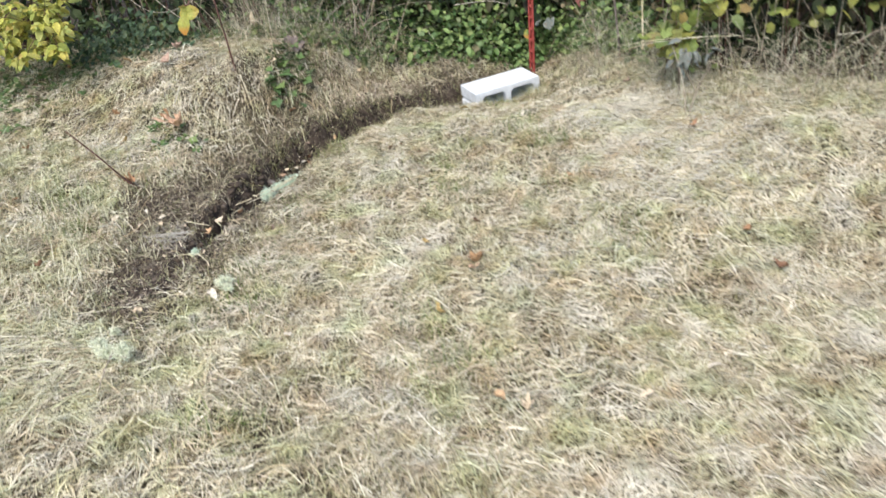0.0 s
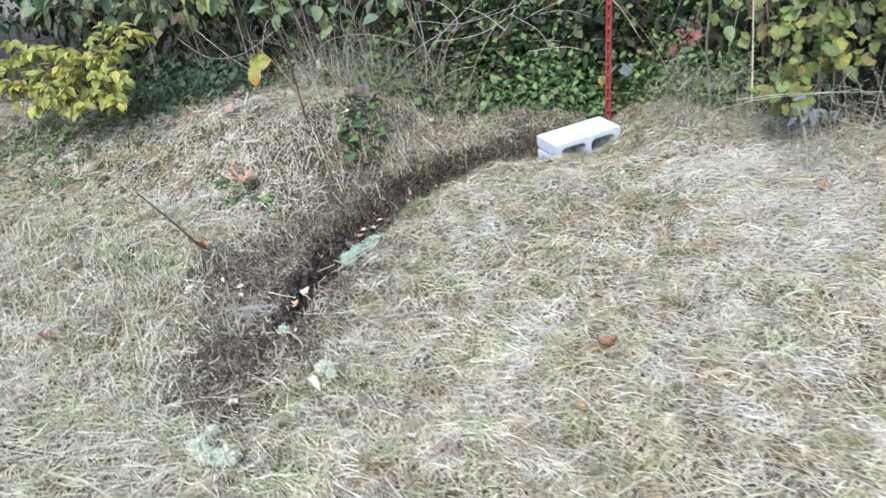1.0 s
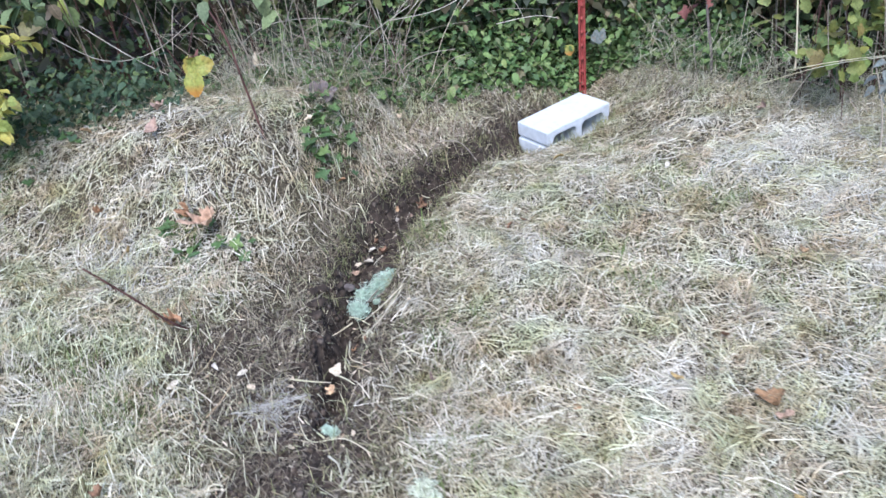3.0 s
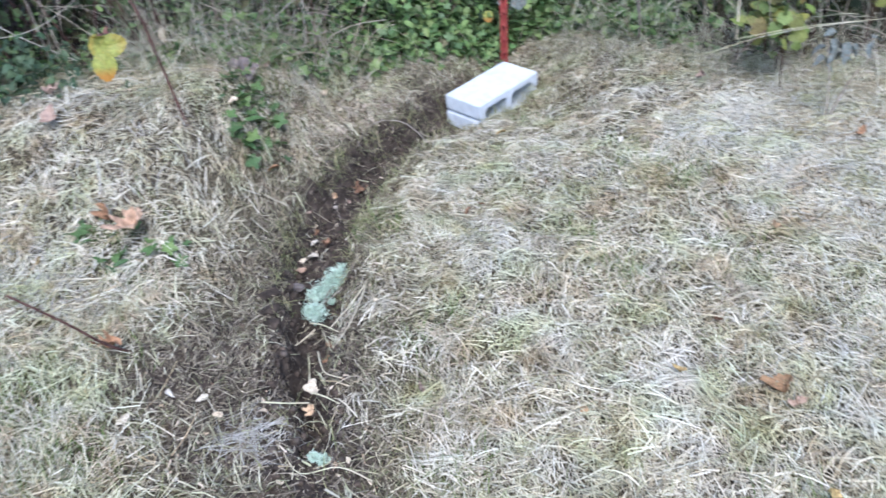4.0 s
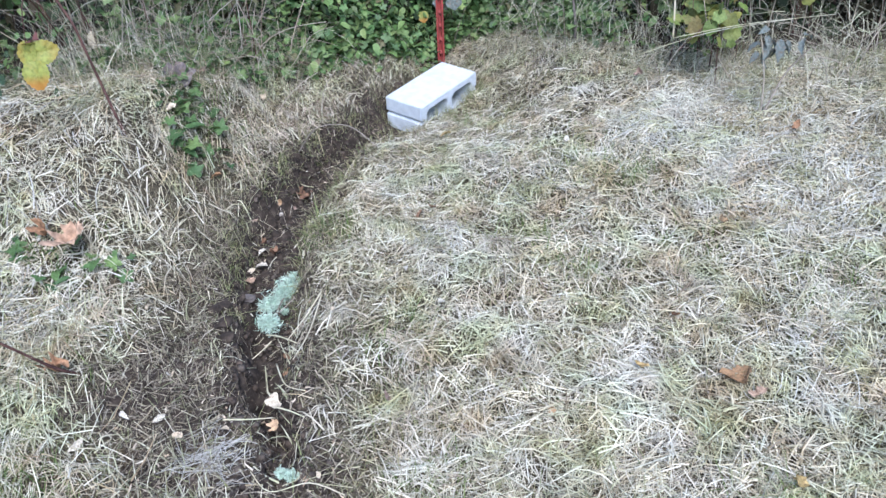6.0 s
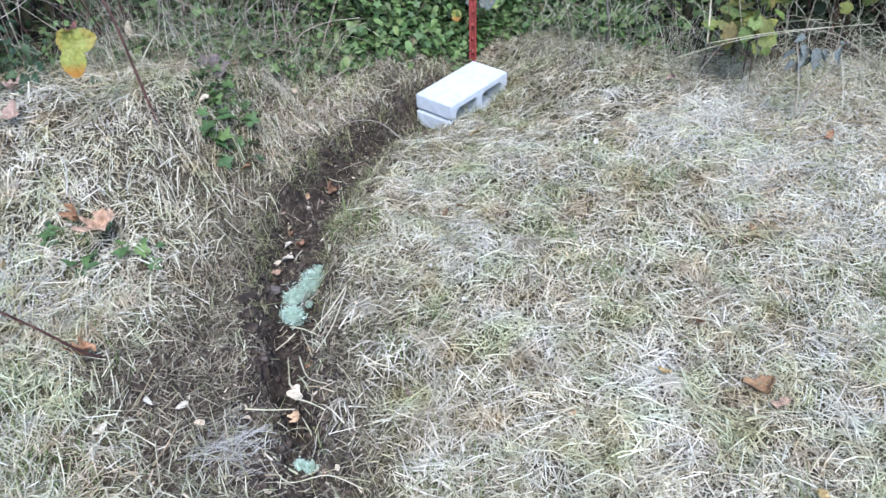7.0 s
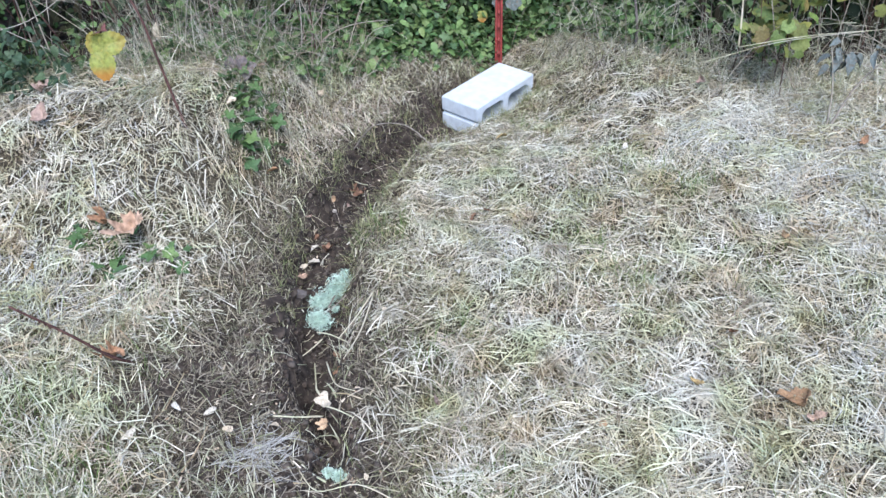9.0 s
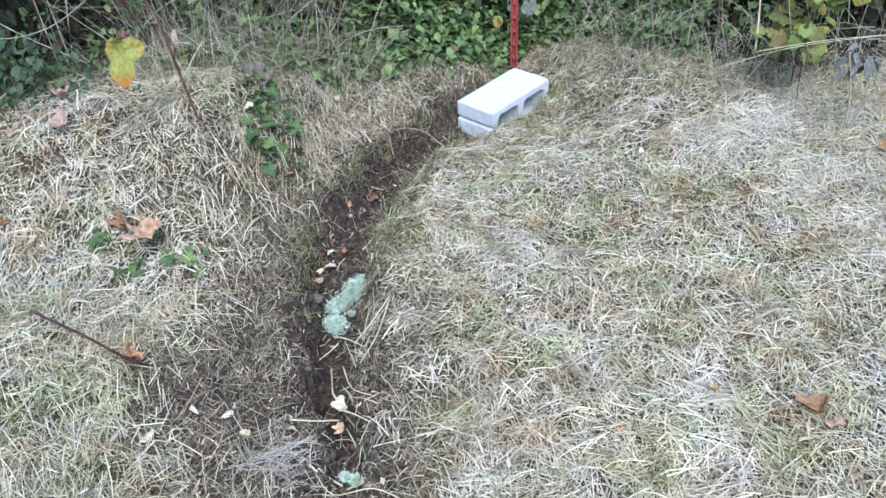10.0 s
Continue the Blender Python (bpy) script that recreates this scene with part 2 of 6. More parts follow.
M_LEAF_PALE = material("pale_leaf", [(0.62, 0.54, 0.4), (0.54, 0.45, 0.32)], "object", **M_DRY)
M_LEAF_WHITE = material("white_leaf", [(0.64, 0.61, 0.52), (0.58, 0.53, 0.43)], "object", **M_DRY)
M_LEAF_BROWN = material("brown_leaf", [(0.17, 0.095, 0.06), (0.24, 0.14, 0.085)], "object", **M_DRY)
M_LEAF_YELLOW = material("yellowed_leaf", [(0.46, 0.34, 0.15), (0.4, 0.29, 0.13)], "object", **M_DRY)
M_LEAF_GREY = material("grey_leaf", [(0.11, 0.135, 0.125), (0.17, 0.2, 0.185), (0.08, 0.095, 0.09)], "object", **M_DRY)
M_LEAF_PINK = material("dusky_leaf", [(0.3, 0.215, 0.175), (0.37, 0.27, 0.215)], "object", **M_DRY)
M_LEAF_PEACH = material("peach_leaf", [(0.52, 0.36, 0.25), (0.46, 0.31, 0.21)], "object", **M_DRY)
M_LEAF_RUSTY = material("rusty_leaf", [(0.3, 0.185, 0.095), (0.25, 0.155, 0.085)], "object", **M_DRY)
M_LITTER = material("litter", [(0.5, 0.36, 0.22), (0.7, 0.62, 0.48), (0.26, 0.16, 0.09), (0.6, 0.52, 0.4), (0.16, 0.1, 0.065)], "island", scale=60, spread=0.25, rough=0.85)
M_BROWN_LITTER = material("brown_litter", [(0.3, 0.22, 0.16), (0.45, 0.37, 0.285), (0.6, 0.52, 0.42), (0.16, 0.11, 0.08), (0.38, 0.32, 0.24)], "island", scale=12, spread=0.2, rough=0.8)
M_GREY_GRASS = material("grey_grass", [(0.26, 0.26, 0.18), (0.44, 0.43, 0.32), (0.15, 0.135, 0.1), (0.58, 0.56, 0.45), (0.3, 0.33, 0.19)], "island", scale=12, spread=0.25, through_light=0.15)
M_PURPLE = material("dusky_weed_leaf", [(0.14, 0.115, 0.12), (0.19, 0.15, 0.155), (0.16, 0.14, 0.13)], "object", **M_DRY)
M_MAT_GREY = material("grey_mat", [(0.27, 0.262, 0.23), (0.4, 0.39, 0.345), (0.18, 0.17, 0.145), (0.5, 0.485, 0.43)], "island", scale=12, spread=0.15, rough=0.7)
M_LICHEN_DRY = material("dry_lichen", [(0.55, 0.62, 0.46), (0.66, 0.7, 0.54), (0.72, 0.74, 0.6)], "island", scale=60, spread=0.2, rough=0.95, through_light=0.15)
M_MAT = material("bleached_mat", [(0.42, 0.415, 0.355), (0.54, 0.535, 0.46), (0.3, 0.295, 0.245), (0.65, 0.645, 0.565)], "island", scale=12, spread=0.15, rough=0.6)
M_ROOT = material("root_mat", [(0.045, 0.034, 0.025), (0.17, 0.14, 0.1), (0.36, 0.32, 0.245), (0.07, 0.055, 0.04), (0.26, 0.225, 0.165), (0.1, 0.085, 0.06)], "island", scale=12, spread=0.25)
M_RIM = material("rim_grass", [(0.1, 0.075, 0.05), (0.26, 0.225, 0.15), (0.36, 0.32, 0.22), (0.18, 0.19, 0.1), (0.14, 0.11, 0.075), (0.44, 0.4, 0.29), (0.24, 0.24, 0.14)], "island", scale=12, spread=0.25, through_light=0.15)
M_LICHEN = material("lichen", [(0.4, 0.55, 0.43), (0.53, 0.67, 0.54), (0.61, 0.72, 0.6)], "island", scale=60, spread=0.2, rough=0.95, through_light=0.15)
M_STONE = material("stone", [(0.13, 0.11, 0.1), (0.21, 0.185, 0.17)], scale=30, spread=0.25, bump=0.5, bump_scale=90, rough=0.9)
M_PEBBLE = material("pebble", [(0.34, 0.3, 0.25), (0.46, 0.41, 0.34)], scale=60, spread=0.2, bump=0.3, bump_scale=90, rough=0.9)
M_CLOD = material("clod", [(0.022, 0.017, 0.013), (0.05, 0.039, 0.03), (0.08, 0.06, 0.045), (0.035, 0.027, 0.022), (0.11, 0.09, 0.072)], "island", scale=60, spread=0.4, bump=0.6, bump_scale=150, rough=0.95)


# ---- builders ----
rng = np.random.default_rng(7)


def mesh_from(name, verts, quads, mat):
    """A mesh from arrays of places and of four corners a face."""
    me = bpy.data.meshes.new(name)
    verts, quads = np.asarray(verts, np.float32).reshape(-1, 3), np.asarray(quads, np.int32).reshape(-1, 4)
    me.vertices.add(len(verts))
    me.vertices.foreach_set("co", verts.ravel())
    me.loops.add(quads.size)
    me.loops.foreach_set("vertex_index", quads.ravel())
    me.polygons.add(len(quads))
    me.polygons.foreach_set("loop_start", np.arange(0, quads.size, 4, dtype=np.int32))
    me.update(calc_edges=True)
    me.materials.append(mat)
    return me


def ribbons(name, spine, half, mat):
    """One mesh of many blades: spine (n, k, 3), half widths (n, k, 3)."""
    n, k, _ = spine.shape
    verts = np.stack([spine - half, spine + half], 2)
    first = (np.arange(n)[:, None] * k + np.arange(k - 1)[None]) * 2
    quads = np.stack([first, first + 1, first + 3, first + 2], -1)
    me = mesh_from(name, verts, quads, mat)
    me.polygons.foreach_set("use_smooth", np.ones(n * (k - 1), bool))
    return me


def part(name, bm, mat, parent=None, label="", smooth_faces=False):
    """Links a bmesh as one mesh object, under a thing or a part."""
    me = bpy.data.meshes.new(name)
    if smooth_faces:
        for f in bm.faces:
            f.smooth = True
    bm.to_mesh(me)
    bm.free()
    me.materials.append(mat)
    ob = new(name, me)
    if parent is not None:
        ob.parent = parent
    if label:
        tagged(ob, label)
    return ob


def laid(x, y, yaw):
    """Turn and share of its length that a stalk shows in plan when it lies on the slope at x, y."""
    sx, sy = (gz(x + 0.03, y) - gz(x - 0.03, y)) / 0.06, (gz(x, y + 0.03) - gz(x, y - 0.03)) / 0.06
    slope = np.hypot(sx, sy) + 1e-6
    up = np.arctan2(sy, sx)
    across, along_up = np.sin(yaw), np.cos(yaw) / np.sqrt(1 + slope**2)
    return up + np.arctan2(across, along_up), np.hypot(across, along_up)


def lying(n, inside, mat, name, lengths, widths, lift, k=4, wild=1.0, steep=0.12, tries=3.0, curve=0.07):
    """Cut stalks that lie on the ground: one mesh. inside(x, y) gives the chance that a place keeps its stalk."""
    m = int(n * tries)
    x, y = rng.uniform(AREA[0], AREA[1], m), rng.uniform(AREA[2], AREA[3], m)
    keep = rng.random(m) < inside(x, y)
    x, y = x[keep][:n], y[keep][:n]
    n = len(x)
    swath = 1.1 * np.sin(1.9 * x + 0.8 * y) + 0.9 * np.sin(2.7 * y - 1.1 * x + 1.0) + 0.8 * np.sin(6.1 * x + 5.3 * y)
    yaw = swath + rng.normal(0, wild, n) + np.where(rng.random(n) < 0.8, rng.uniform(0, math.pi, n), 0)
    steepness = np.abs(gz(x, y + 0.06) - gz(x, y - 0.06)) / 0.12
    ln = rng.uniform(lengths[0], lengths[1], n) * rng.uniform(0.5, 1.0, n)
    ln = ln * (1 - 0.25 * np.clip(2.5 * steepness - 0.2, 0, 1))
    yaw, share = laid(x, y, yaw)
    ln = ln * share
    t = np.linspace(-0.5, 0.5, k)[None]
    bend = rng.normal(0, curve, n)[:, None]
    kink = rng.normal(0, curve * 0.8, n)[:, None]
    across = ln[:, None] * (bend * (t * t - 0.1) * 2 + kink * t**3 * 3)
    px = x[:, None] + np.cos(yaw)[:, None] * ln[:, None] * t - np.sin(yaw)[:, None] * across
    py = y[:, None] + np.sin(yaw)[:, None] * ln[:, None] * t + np.cos(yaw)[:, None] * across
    h = rng.uniform(lift[0], lift[1], n)[:, None] + rng.normal(0, steep, n)[:, None] * ln[:, None] * t
    h = h + np.abs(rng.normal(0, 0.1, n))[:, None] * ln[:, None] * (0.25 - t * t)
    pz = gz(px, py) + np.maximum(h, 0.001)
    roll = rng.uniform(-1.0, 1.0, n)[:, None]
    w = (rng.uniform(widths[0], widths[1], n) / 2)[:, None] * np.linspace(1.0, 0.55, k)[None]
    half = np.stack([-np.sin(yaw)[:, None] * np.cos(roll) * w, np.cos(yaw)[:, None] * np.cos(roll) * w, np.sin(roll) * w], -1)
    return new(name, ribbons(name, np.stack([px, py, pz], -1), half, mat))


def standing(x, y, name, mat, heights, widths, lean=0.5, k=4, droop=0.4, lift=0.0):
    """Blades that stand on the ground at the places given: one mesh."""
    n = len(x)
    yaw, ln = rng.uniform(0, 2 * math.pi, n), rng.uniform(heights[0], heights[1], n)
    t = np.linspace(0, 1, k)[None]
    tilt = np.abs(rng.normal(0, lean, n))[:, None] + np.abs(rng.normal(0, droop, n))[:, None] * t
    out, up = ln[:, None] * t * np.sin(tilt), ln[:, None] * t * np.cos(tilt)
    spine = np.stack([x[:, None] + np.cos(yaw)[:, None] * out, y[:, None] + np.sin(yaw)[:, None] * out, gz(x, y)[:, None] - 0.005 + lift + np.maximum(up, 0.002)], -1)
    w = (rng.uniform(widths[0], widths[1], n) / 2)[:, None] * np.linspace(1.0, 0.25, k)[None]
    half = np.stack([-np.sin(yaw)[:, None] * w, np.cos(yaw)[:, None] * w, 0 * w], -1)
    return new(name, ribbons(name, spine, half, mat))


def tube(points, radius, tip=0.4, sides=6, wobble=0.0):
    """A bmesh of a round stem through points, thinner towards its end."""
    pts = [Vector(p) for p in points]
    fine = []
    for i in range(len(pts) - 1):
        p0, p1, p2, p3 = pts[max(i - 1, 0)], pts[i], pts[i + 1], pts[min(i + 2, len(pts) - 1)]
        for s in range(5):
            u = s / 5
            fine.append(0.5 * (2 * p1 + (p2 - p0) * u + (2 * p0 - 5 * p1 + 4 * p2 - p3) * u * u + (3 * p1 - p0 - 3 * p2 + p3) * u**3))
    fine.append(pts[-1])
    if wobble:
        fine = [p + Vector(rng.normal(0, wobble, 3)) for p in fine]
    bm = bmesh.new()
    rings = []
    for i, p in enumerate(fine):
        ahead = (fine[min(i + 1, len(fine) - 1)] - fine[max(i - 1, 0)]).normalized()
        a = ahead.orthogonal().normalized()
        b = ahead.cross(a)
        r = radius * (1 - (1 - tip) * i / (len(fine) - 1))
        rings.append([bm.verts.new(p + (a * math.cos(q) + b * math.sin(q)) * r) for q in (2 * math.pi * j / sides for j in range(sides))])
    for r0, r1 in zip(rings, rings[1:]):
        # start each ring at the corner nearest to the last ring's start
        k = min(range(sides), key=lambda j: (r1[j].co - r0[0].co).length)
        r1[:] = r1[k:] + r1[:k]
        for j in range(sides):
            bm.faces.new((r0[j], r0[(j + 1) % sides], r1[(j + 1) % sides], r1[j]))
    bm.faces.new(rings[0][::-1])
    bm.faces.new(rings[-1])
    bmesh.ops.recalc_face_normals(bm, faces=bm.faces[:])
    return bm


def round_leaf(name, mat, lobes, depth, sharp=1.0, wave=0.06, cup=0.25, count=26, stalk=True, ragged=0.05):
    """A lobed leaf, 1 long, base at the origin, tip towards +y."""
    bm = bmesh.new()
    mid = bm.verts.new((0, 0.42, 0))
    ring = []
    for i in range(count):
        a = 2 * math.pi * i / count
        r = 0.5 * (1 - depth * (0.5 - 0.5 * math.cos(lobes * (a + math.pi)))**sharp) * (1 + ragged * rng.normal())
        if i == 0:
            r *= 0.55
        x, y = r * math.sin(a), 0.42 - r * math.cos(a)
        ring.append(bm.verts.new((x, y, cup * x * x * 2 - 0.3 * (y - 0.4) ** 2 + wave * rng.normal())))
    for i in range(count):
        bm.faces.new((mid, ring[i], ring[(i + 1) % count])).smooth = True
    if stalk:
        v = [bm.verts.new(p) for p in ((-0.012, 0.15, 0.0), (0.012, 0.15, 0.0), (0.01, -0.35, -0.1), (-0.01, -0.35, -0.1))]
        bm.faces.new(v)
    me = bpy.data.meshes.new(name)
    bmesh.ops.recalc_face_normals(bm, faces=bm.faces[:])
    bm.to_mesh(me)
    bm.free()
    me.materials.append(mat)
    return me


def long_leaf(name, mat, widest=0.4, width=0.5, fold=0.3, curl=0.25, tooth=0.08, rows=7):
    """A pointed leaf, 1 long, folded along its midrib."""
    bm = bmesh.new()
    last = None
    for i in range(rows + 1):
        t = i / rows
        w = width / 2 * (math.sin(math.pi * t ** (math.log(0.5) / math.log(widest))) ** 0.8 if 0 < t < 1 else 0.02)
        w *= 1 + tooth * (1 if i % 2 else -1)
        z = -curl * t * t
        row = [bm.verts.new((-w, t, z + fold * w + 0.015 * rng.normal())), bm.verts.new((0, t, z)), bm.verts.new((w, t, z + fold * w + 0.015 * rng.normal()))]
        if last:
            bm.faces.new((last[0], last[1], row[1], row[0])).smooth = True
            bm.faces.new((last[1], last[2], row[2], row[1])).smooth = True
        last = row
    me = bpy.data.meshes.new(name)
    bm.to_mesh(me)
    bm.free()
    me.materials.append(mat)
    return me


def broad_leaflet(name, mat, rings=4, count=36):
    """A broad toothed leaflet with a short point, 1 long, base at the origin, tip towards +y."""
    bm = bmesh.new()
    mid = bm.verts.new((0, 0.45, -0.02))
    loops = []
    for k in range(1, rings + 1):
        loop = []
        for i in range(count):
            a = 2 * math.pi * i / count
            r = 0.46 + 0.1 * max(0, -math.cos(a)) ** 8 - 0.07 * max(0, math.cos(a)) ** 6
            if k == rings:
                r *= 1 + 0.045 * (1 if i % 2 else -1)
            r *= k / rings
            x, y = 0.98 * r * math.sin(a), 0.48 - r * math.cos(a)
            vein = 0.012 * math.cos(9 * a) * k / rings
            loop.append(bm.verts.new((x, y, 0.35 * abs(x) - 0.25 * (y - 0.45) ** 2 - 0.5 * x * x + vein + 0.006 * rng.normal())))
        loops.append(loop)
    for i in range(count):
        bm.faces.new((mid, loops[0][i], loops[0][(i + 1) % count])).smooth = True
        for a, b in zip(loops, loops[1:]):
            bm.faces.new((a[i], b[i], b[(i + 1) % count], a[(i + 1) % count])).smooth = True
    bmesh.ops.recalc_face_normals(bm, faces=bm.faces[:])
    me = bpy.data.meshes.new(name)
    bm.to_mesh(me)
    bm.free()
    me.materials.append(mat)
    return me


def dry_leaf(name, mat, kind, crumple, rings=4, count=40):
    """A dead leaf, about 1 long: lobed like a maple's or plainly oval, curled and crumpled."""
    bm = bmesh.new()
    off = Vector(rng.uniform(0, 90, 3))
    lean, fold = rng.uniform(0, math.pi), rng.uniform(0.6, 1.2) * crumple
    bite = rng.uniform(0, 2 * math.pi)
    grown = rng.uniform(0.35, 1.15, 5)

    def shaped(x, y):
        u, w = x * math.cos(lean) + y * math.sin(lean), y * math.cos(lean) - x * math.sin(lean)
        p = Vector((x * 2.2, y * 2.2, 0)) + off
        z = fold * u * u * 1.3 + 0.5 * crumple * abs(w) + 0.28 * crumple * noise.noise(p * 1.3) + 0.1 * crumple * noise.noise(p * 3.5)
        return (x * (1 - 0.22 * crumple), y * (1 - 0.15 * crumple) + 0.42, z)

    mid = bm.verts.new(shaped(0, 0))
    loops = []
    for k in range(1, rings + 1):
        loop = []
        for i in range(count):
            a = 2 * math.pi * i / count - math.pi
            if kind == "crisp":
                # wide body with pointed lobes and a toothed rim
                r = 0.36 + sum(g * h * max(0, 1 - abs(a - b) / w) for g, (b, h, w) in zip(grown, ((0.1, 0.3, 0.5), (1.0, 0.24, 0.42), (-0.8, 0.22, 0.45), (1.9, 0.13, 0.4), (-1.8, 0.14, 0.4)))) - 0.1 * max(0, -math.cos(a)) ** 12 + 0.02 * math.sin(11 * a)
            elif kind == "folded":
                r = 0.24 + sum(h * max(0, 1 - abs(math.remainder(a - b, 2 * math.pi)) / 0.9) for b, h in ((0.0, 0.4), (2.2, 0.12), (-2.2, 0.16)))
            elif kind == "lobed":
                r = 0.33 + sum(g * h * math.exp(-((a - b) / w) ** 2) for g, (b, h, w) in zip(grown, ((0.0, 0.24, 0.32), (0.95, 0.19, 0.28), (-0.95, 0.19, 0.28), (1.9, 0.1, 0.3), (-1.9, 0.1, 0.3)))) - 0.08 * max(0, -math.cos(a)) ** 10
            else:
                r = 0.34 + 0.14 * math.cos(a) ** 4
            r *= 1 - 0.25 * math.exp(-((math.remainder(a - bite, 2 * math.pi)) / 0.3) ** 2)
            if k == rings:
                r *= 1 + 0.07 * rng.normal()
            r *= k / rings
            loop.append(bm.verts.new(shaped(r * math.sin(a), r * math.cos(a))))
        loops.append(loop)
    for i in range(count):
        bm.faces.new((mid, loops[0][i], loops[0][(i + 1) % count])).smooth = True
        for a, b in zip(loops, loops[1:]):
            bm.faces.new((a[i], b[i], b[(i + 1) % count], a[(i + 1) % count])).smooth = True
    bmesh.ops.recalc_face_normals(bm, faces=bm.faces[:])
    me = bpy.data.meshes.new(name)
    bm.to_mesh(me)
    bm.free()
    me.materials.append(mat)
    return me


def plant(name, place, label, category, group=""):
    ob = new(name)
    ob.location = place
    ob.empty_display_size = 0.05
    return tagged(ob, label, category, group)


def turn(facing, droop, twist):
    """A leaf's turn: its face looks along facing (yaw, radians) and up, its tip hangs by droop."""
    return Matrix.Rotation(facing, 4, "Z") @ Matrix.Rotation(droop, 4, "X") @ Matrix.Rotation(twist, 4, "Y")


def hang_leaf(parent, me, place, size, facing, droop, twist, name="leaf"):
    ob = new(name, me)
    ob.parent = parent
    m = Matrix.Translation(Vector(place) - parent.location) @ turn(facing, droop, twist)
    ob.matrix_basis = m @ Matrix.Diagonal((size, size, size, 1))
    return ob


# ---- ground ----
def spread_lines(a, b, step, far):
    """Grid lines: even between a and b, ever wider out to far."""
    mid = list(np.arange(a, b + step / 2, step))
    out, s = [], step
    while (mid[-1] + sum(out) if out else mid[-1]) < far:
        s *= 1.35
        out.append(s)
    reach = np.cumsum(out)
    return np.r_[a - reach[::-1], mid, mid[-1] + reach]


def dug(x, y):
    """Share of freshly cut soil in the trench, 0 to 1."""
    d, run, left = along(x, y)
    wide = d * 0.11 / np.interp(run, [0.0, 0.5, 0.8, 1.0, 1.3, 2.0, 2.45, 2.65, 3.2], [0.05, 0.045, 0.035, 0.04, 0.1, 0.11, 0.115, 0.125, 0.12]) + 0.015 * np.sin(37 * run) + 0.012 * np.sin(71 * run + 1.0)
    wall = smooth(run, 1.5, 1.9) * left
    return (1 - smooth(wide, 0.085 + 0.045 * wall, 0.14 + 0.035 * wall)) * smooth(run, 0.05, 0.45) * (0.75 + 0.25 * smooth(run, 0.7, 1.0)) * (1 - smooth(run, 3.0, 3.15))


def bare(x, y):
    """Share of scuffed or bare ground, 0 to 1."""
    d, run, left = along(x, y)
    rim = np.where(left, 0.85 - 0.2 * smooth(run, 1.7, 2.1), 0.7) * (1 - smooth(d, 0.1, np.where(left, 0.36 - 0.08 * smooth(run, 1.5, 2.0), 0.28))) * smooth(run, 0.2, 0.6) * (1 - smooth(run, 2.75, 3.0))
    spots = 0.75 * np.exp(-((x + 0.6) ** 2 / 0.03 + (y - 1.19) ** 2 / 0.014)) + 0.9 * np.exp(-((x + 0.5) ** 2 / 0.02 + (y - 1.27) ** 2 / 0.012)) + 0.55 * np.exp(-((x + 0.46) ** 2 / 0.01 + (y - 1.02) ** 2 / 0.03))
    spots = spots + 0.7 * np.exp(-((x + 0.05) ** 2 + (y - 1.04) ** 2) / 0.01) + 0.5 * np.exp(-((x + 0.25) ** 2 + (y - 0.82) ** 2) / 0.03) + 0.6 * np.exp(-((x + 0.04) ** 2 + (y - 0.56) ** 2) / 0.02) + 0.2 * np.exp(-((x + 0.28) ** 2 / 0.07 + (y - 2.78) ** 2 / 0.05)) + 0.25 * np.exp(-((x - 0.0) ** 2 / 0.05 + (y - 3.2) ** 2 / 0.02))
    spots = spots + 0.55 * np.exp(-((x + 0.3 + 0.35 * (y - 1.0)) ** 2 / 0.035)) * smooth(y, 0.45, 0.65) * (1 - smooth(y, 1.1, 1.35))
    spots = spots + 0.8 * np.exp(-((x + 0.47) ** 2 / 0.025 + (y - 1.4) ** 2 / 0.05)) + 0.4 * np.exp(-((x + 0.05) ** 2 / 0.008 + (y - 1.45) ** 2 / 0.06))
    mottled = 0.92 + 0.5 * np.sin(31 * x + 7 * np.sin(13 * y)) * np.sin(27 * y + 3 * np.sin(17 * x))
    return np.clip(np.maximum(dug(x, y), np.maximum(rim, spots) * mottled), 0, 1)


def hedge_y(x):
    """Where the foot of the hedge stands."""
    return np.interp(x, [-3.0, -2.1, -1.8, -1.55, -1.4, -0.75, -0.54, -0.26, -0.05, 0.38, 0.6, 0.85, 1.12, 1.4, 2.6], [2.1, 2.17, 2.25, 2.36, 2.44, 2.52, 2.7, 3.0, 3.24, 3.6, 3.5, 3.2, 2.94, 2.82, 2.6])


gx, gy = spread_lines(-2.6, 2.6, 0.02, 200), spread_lines(-0.9, 4.2, 0.02, 200)
XX, YY = np.meshgrid(gx, gy, indexing="ij")
ZZ = gz(np.clip(XX, -6, 6), np.clip(YY, -6, 6))
soil_share = bare(XX, YY)
rough_soil = rng.normal(0, 1, XX.shape)
near_part = (np.abs(XX) < 2.7) & (YY > -1) & (YY < 4.3)
ZZ = ZZ + np.where(near_part, rough_soil * (0.0015 + 0.0045 * soil_share + 0.005 * dug(XX, YY)), 0)
nx, ny = XX.shape
idx = np.arange(nx * ny).reshape(nx, ny)
ground_me = mesh_from("ground", np.stack([XX, YY, ZZ], -1), np.stack([idx[:-1, :-1], idx[1:, :-1], idx[1:, 1:], idx[:-1, 1:]], -1), M_THATCH_SHADED)
ground_me.materials.append(M_SOIL)
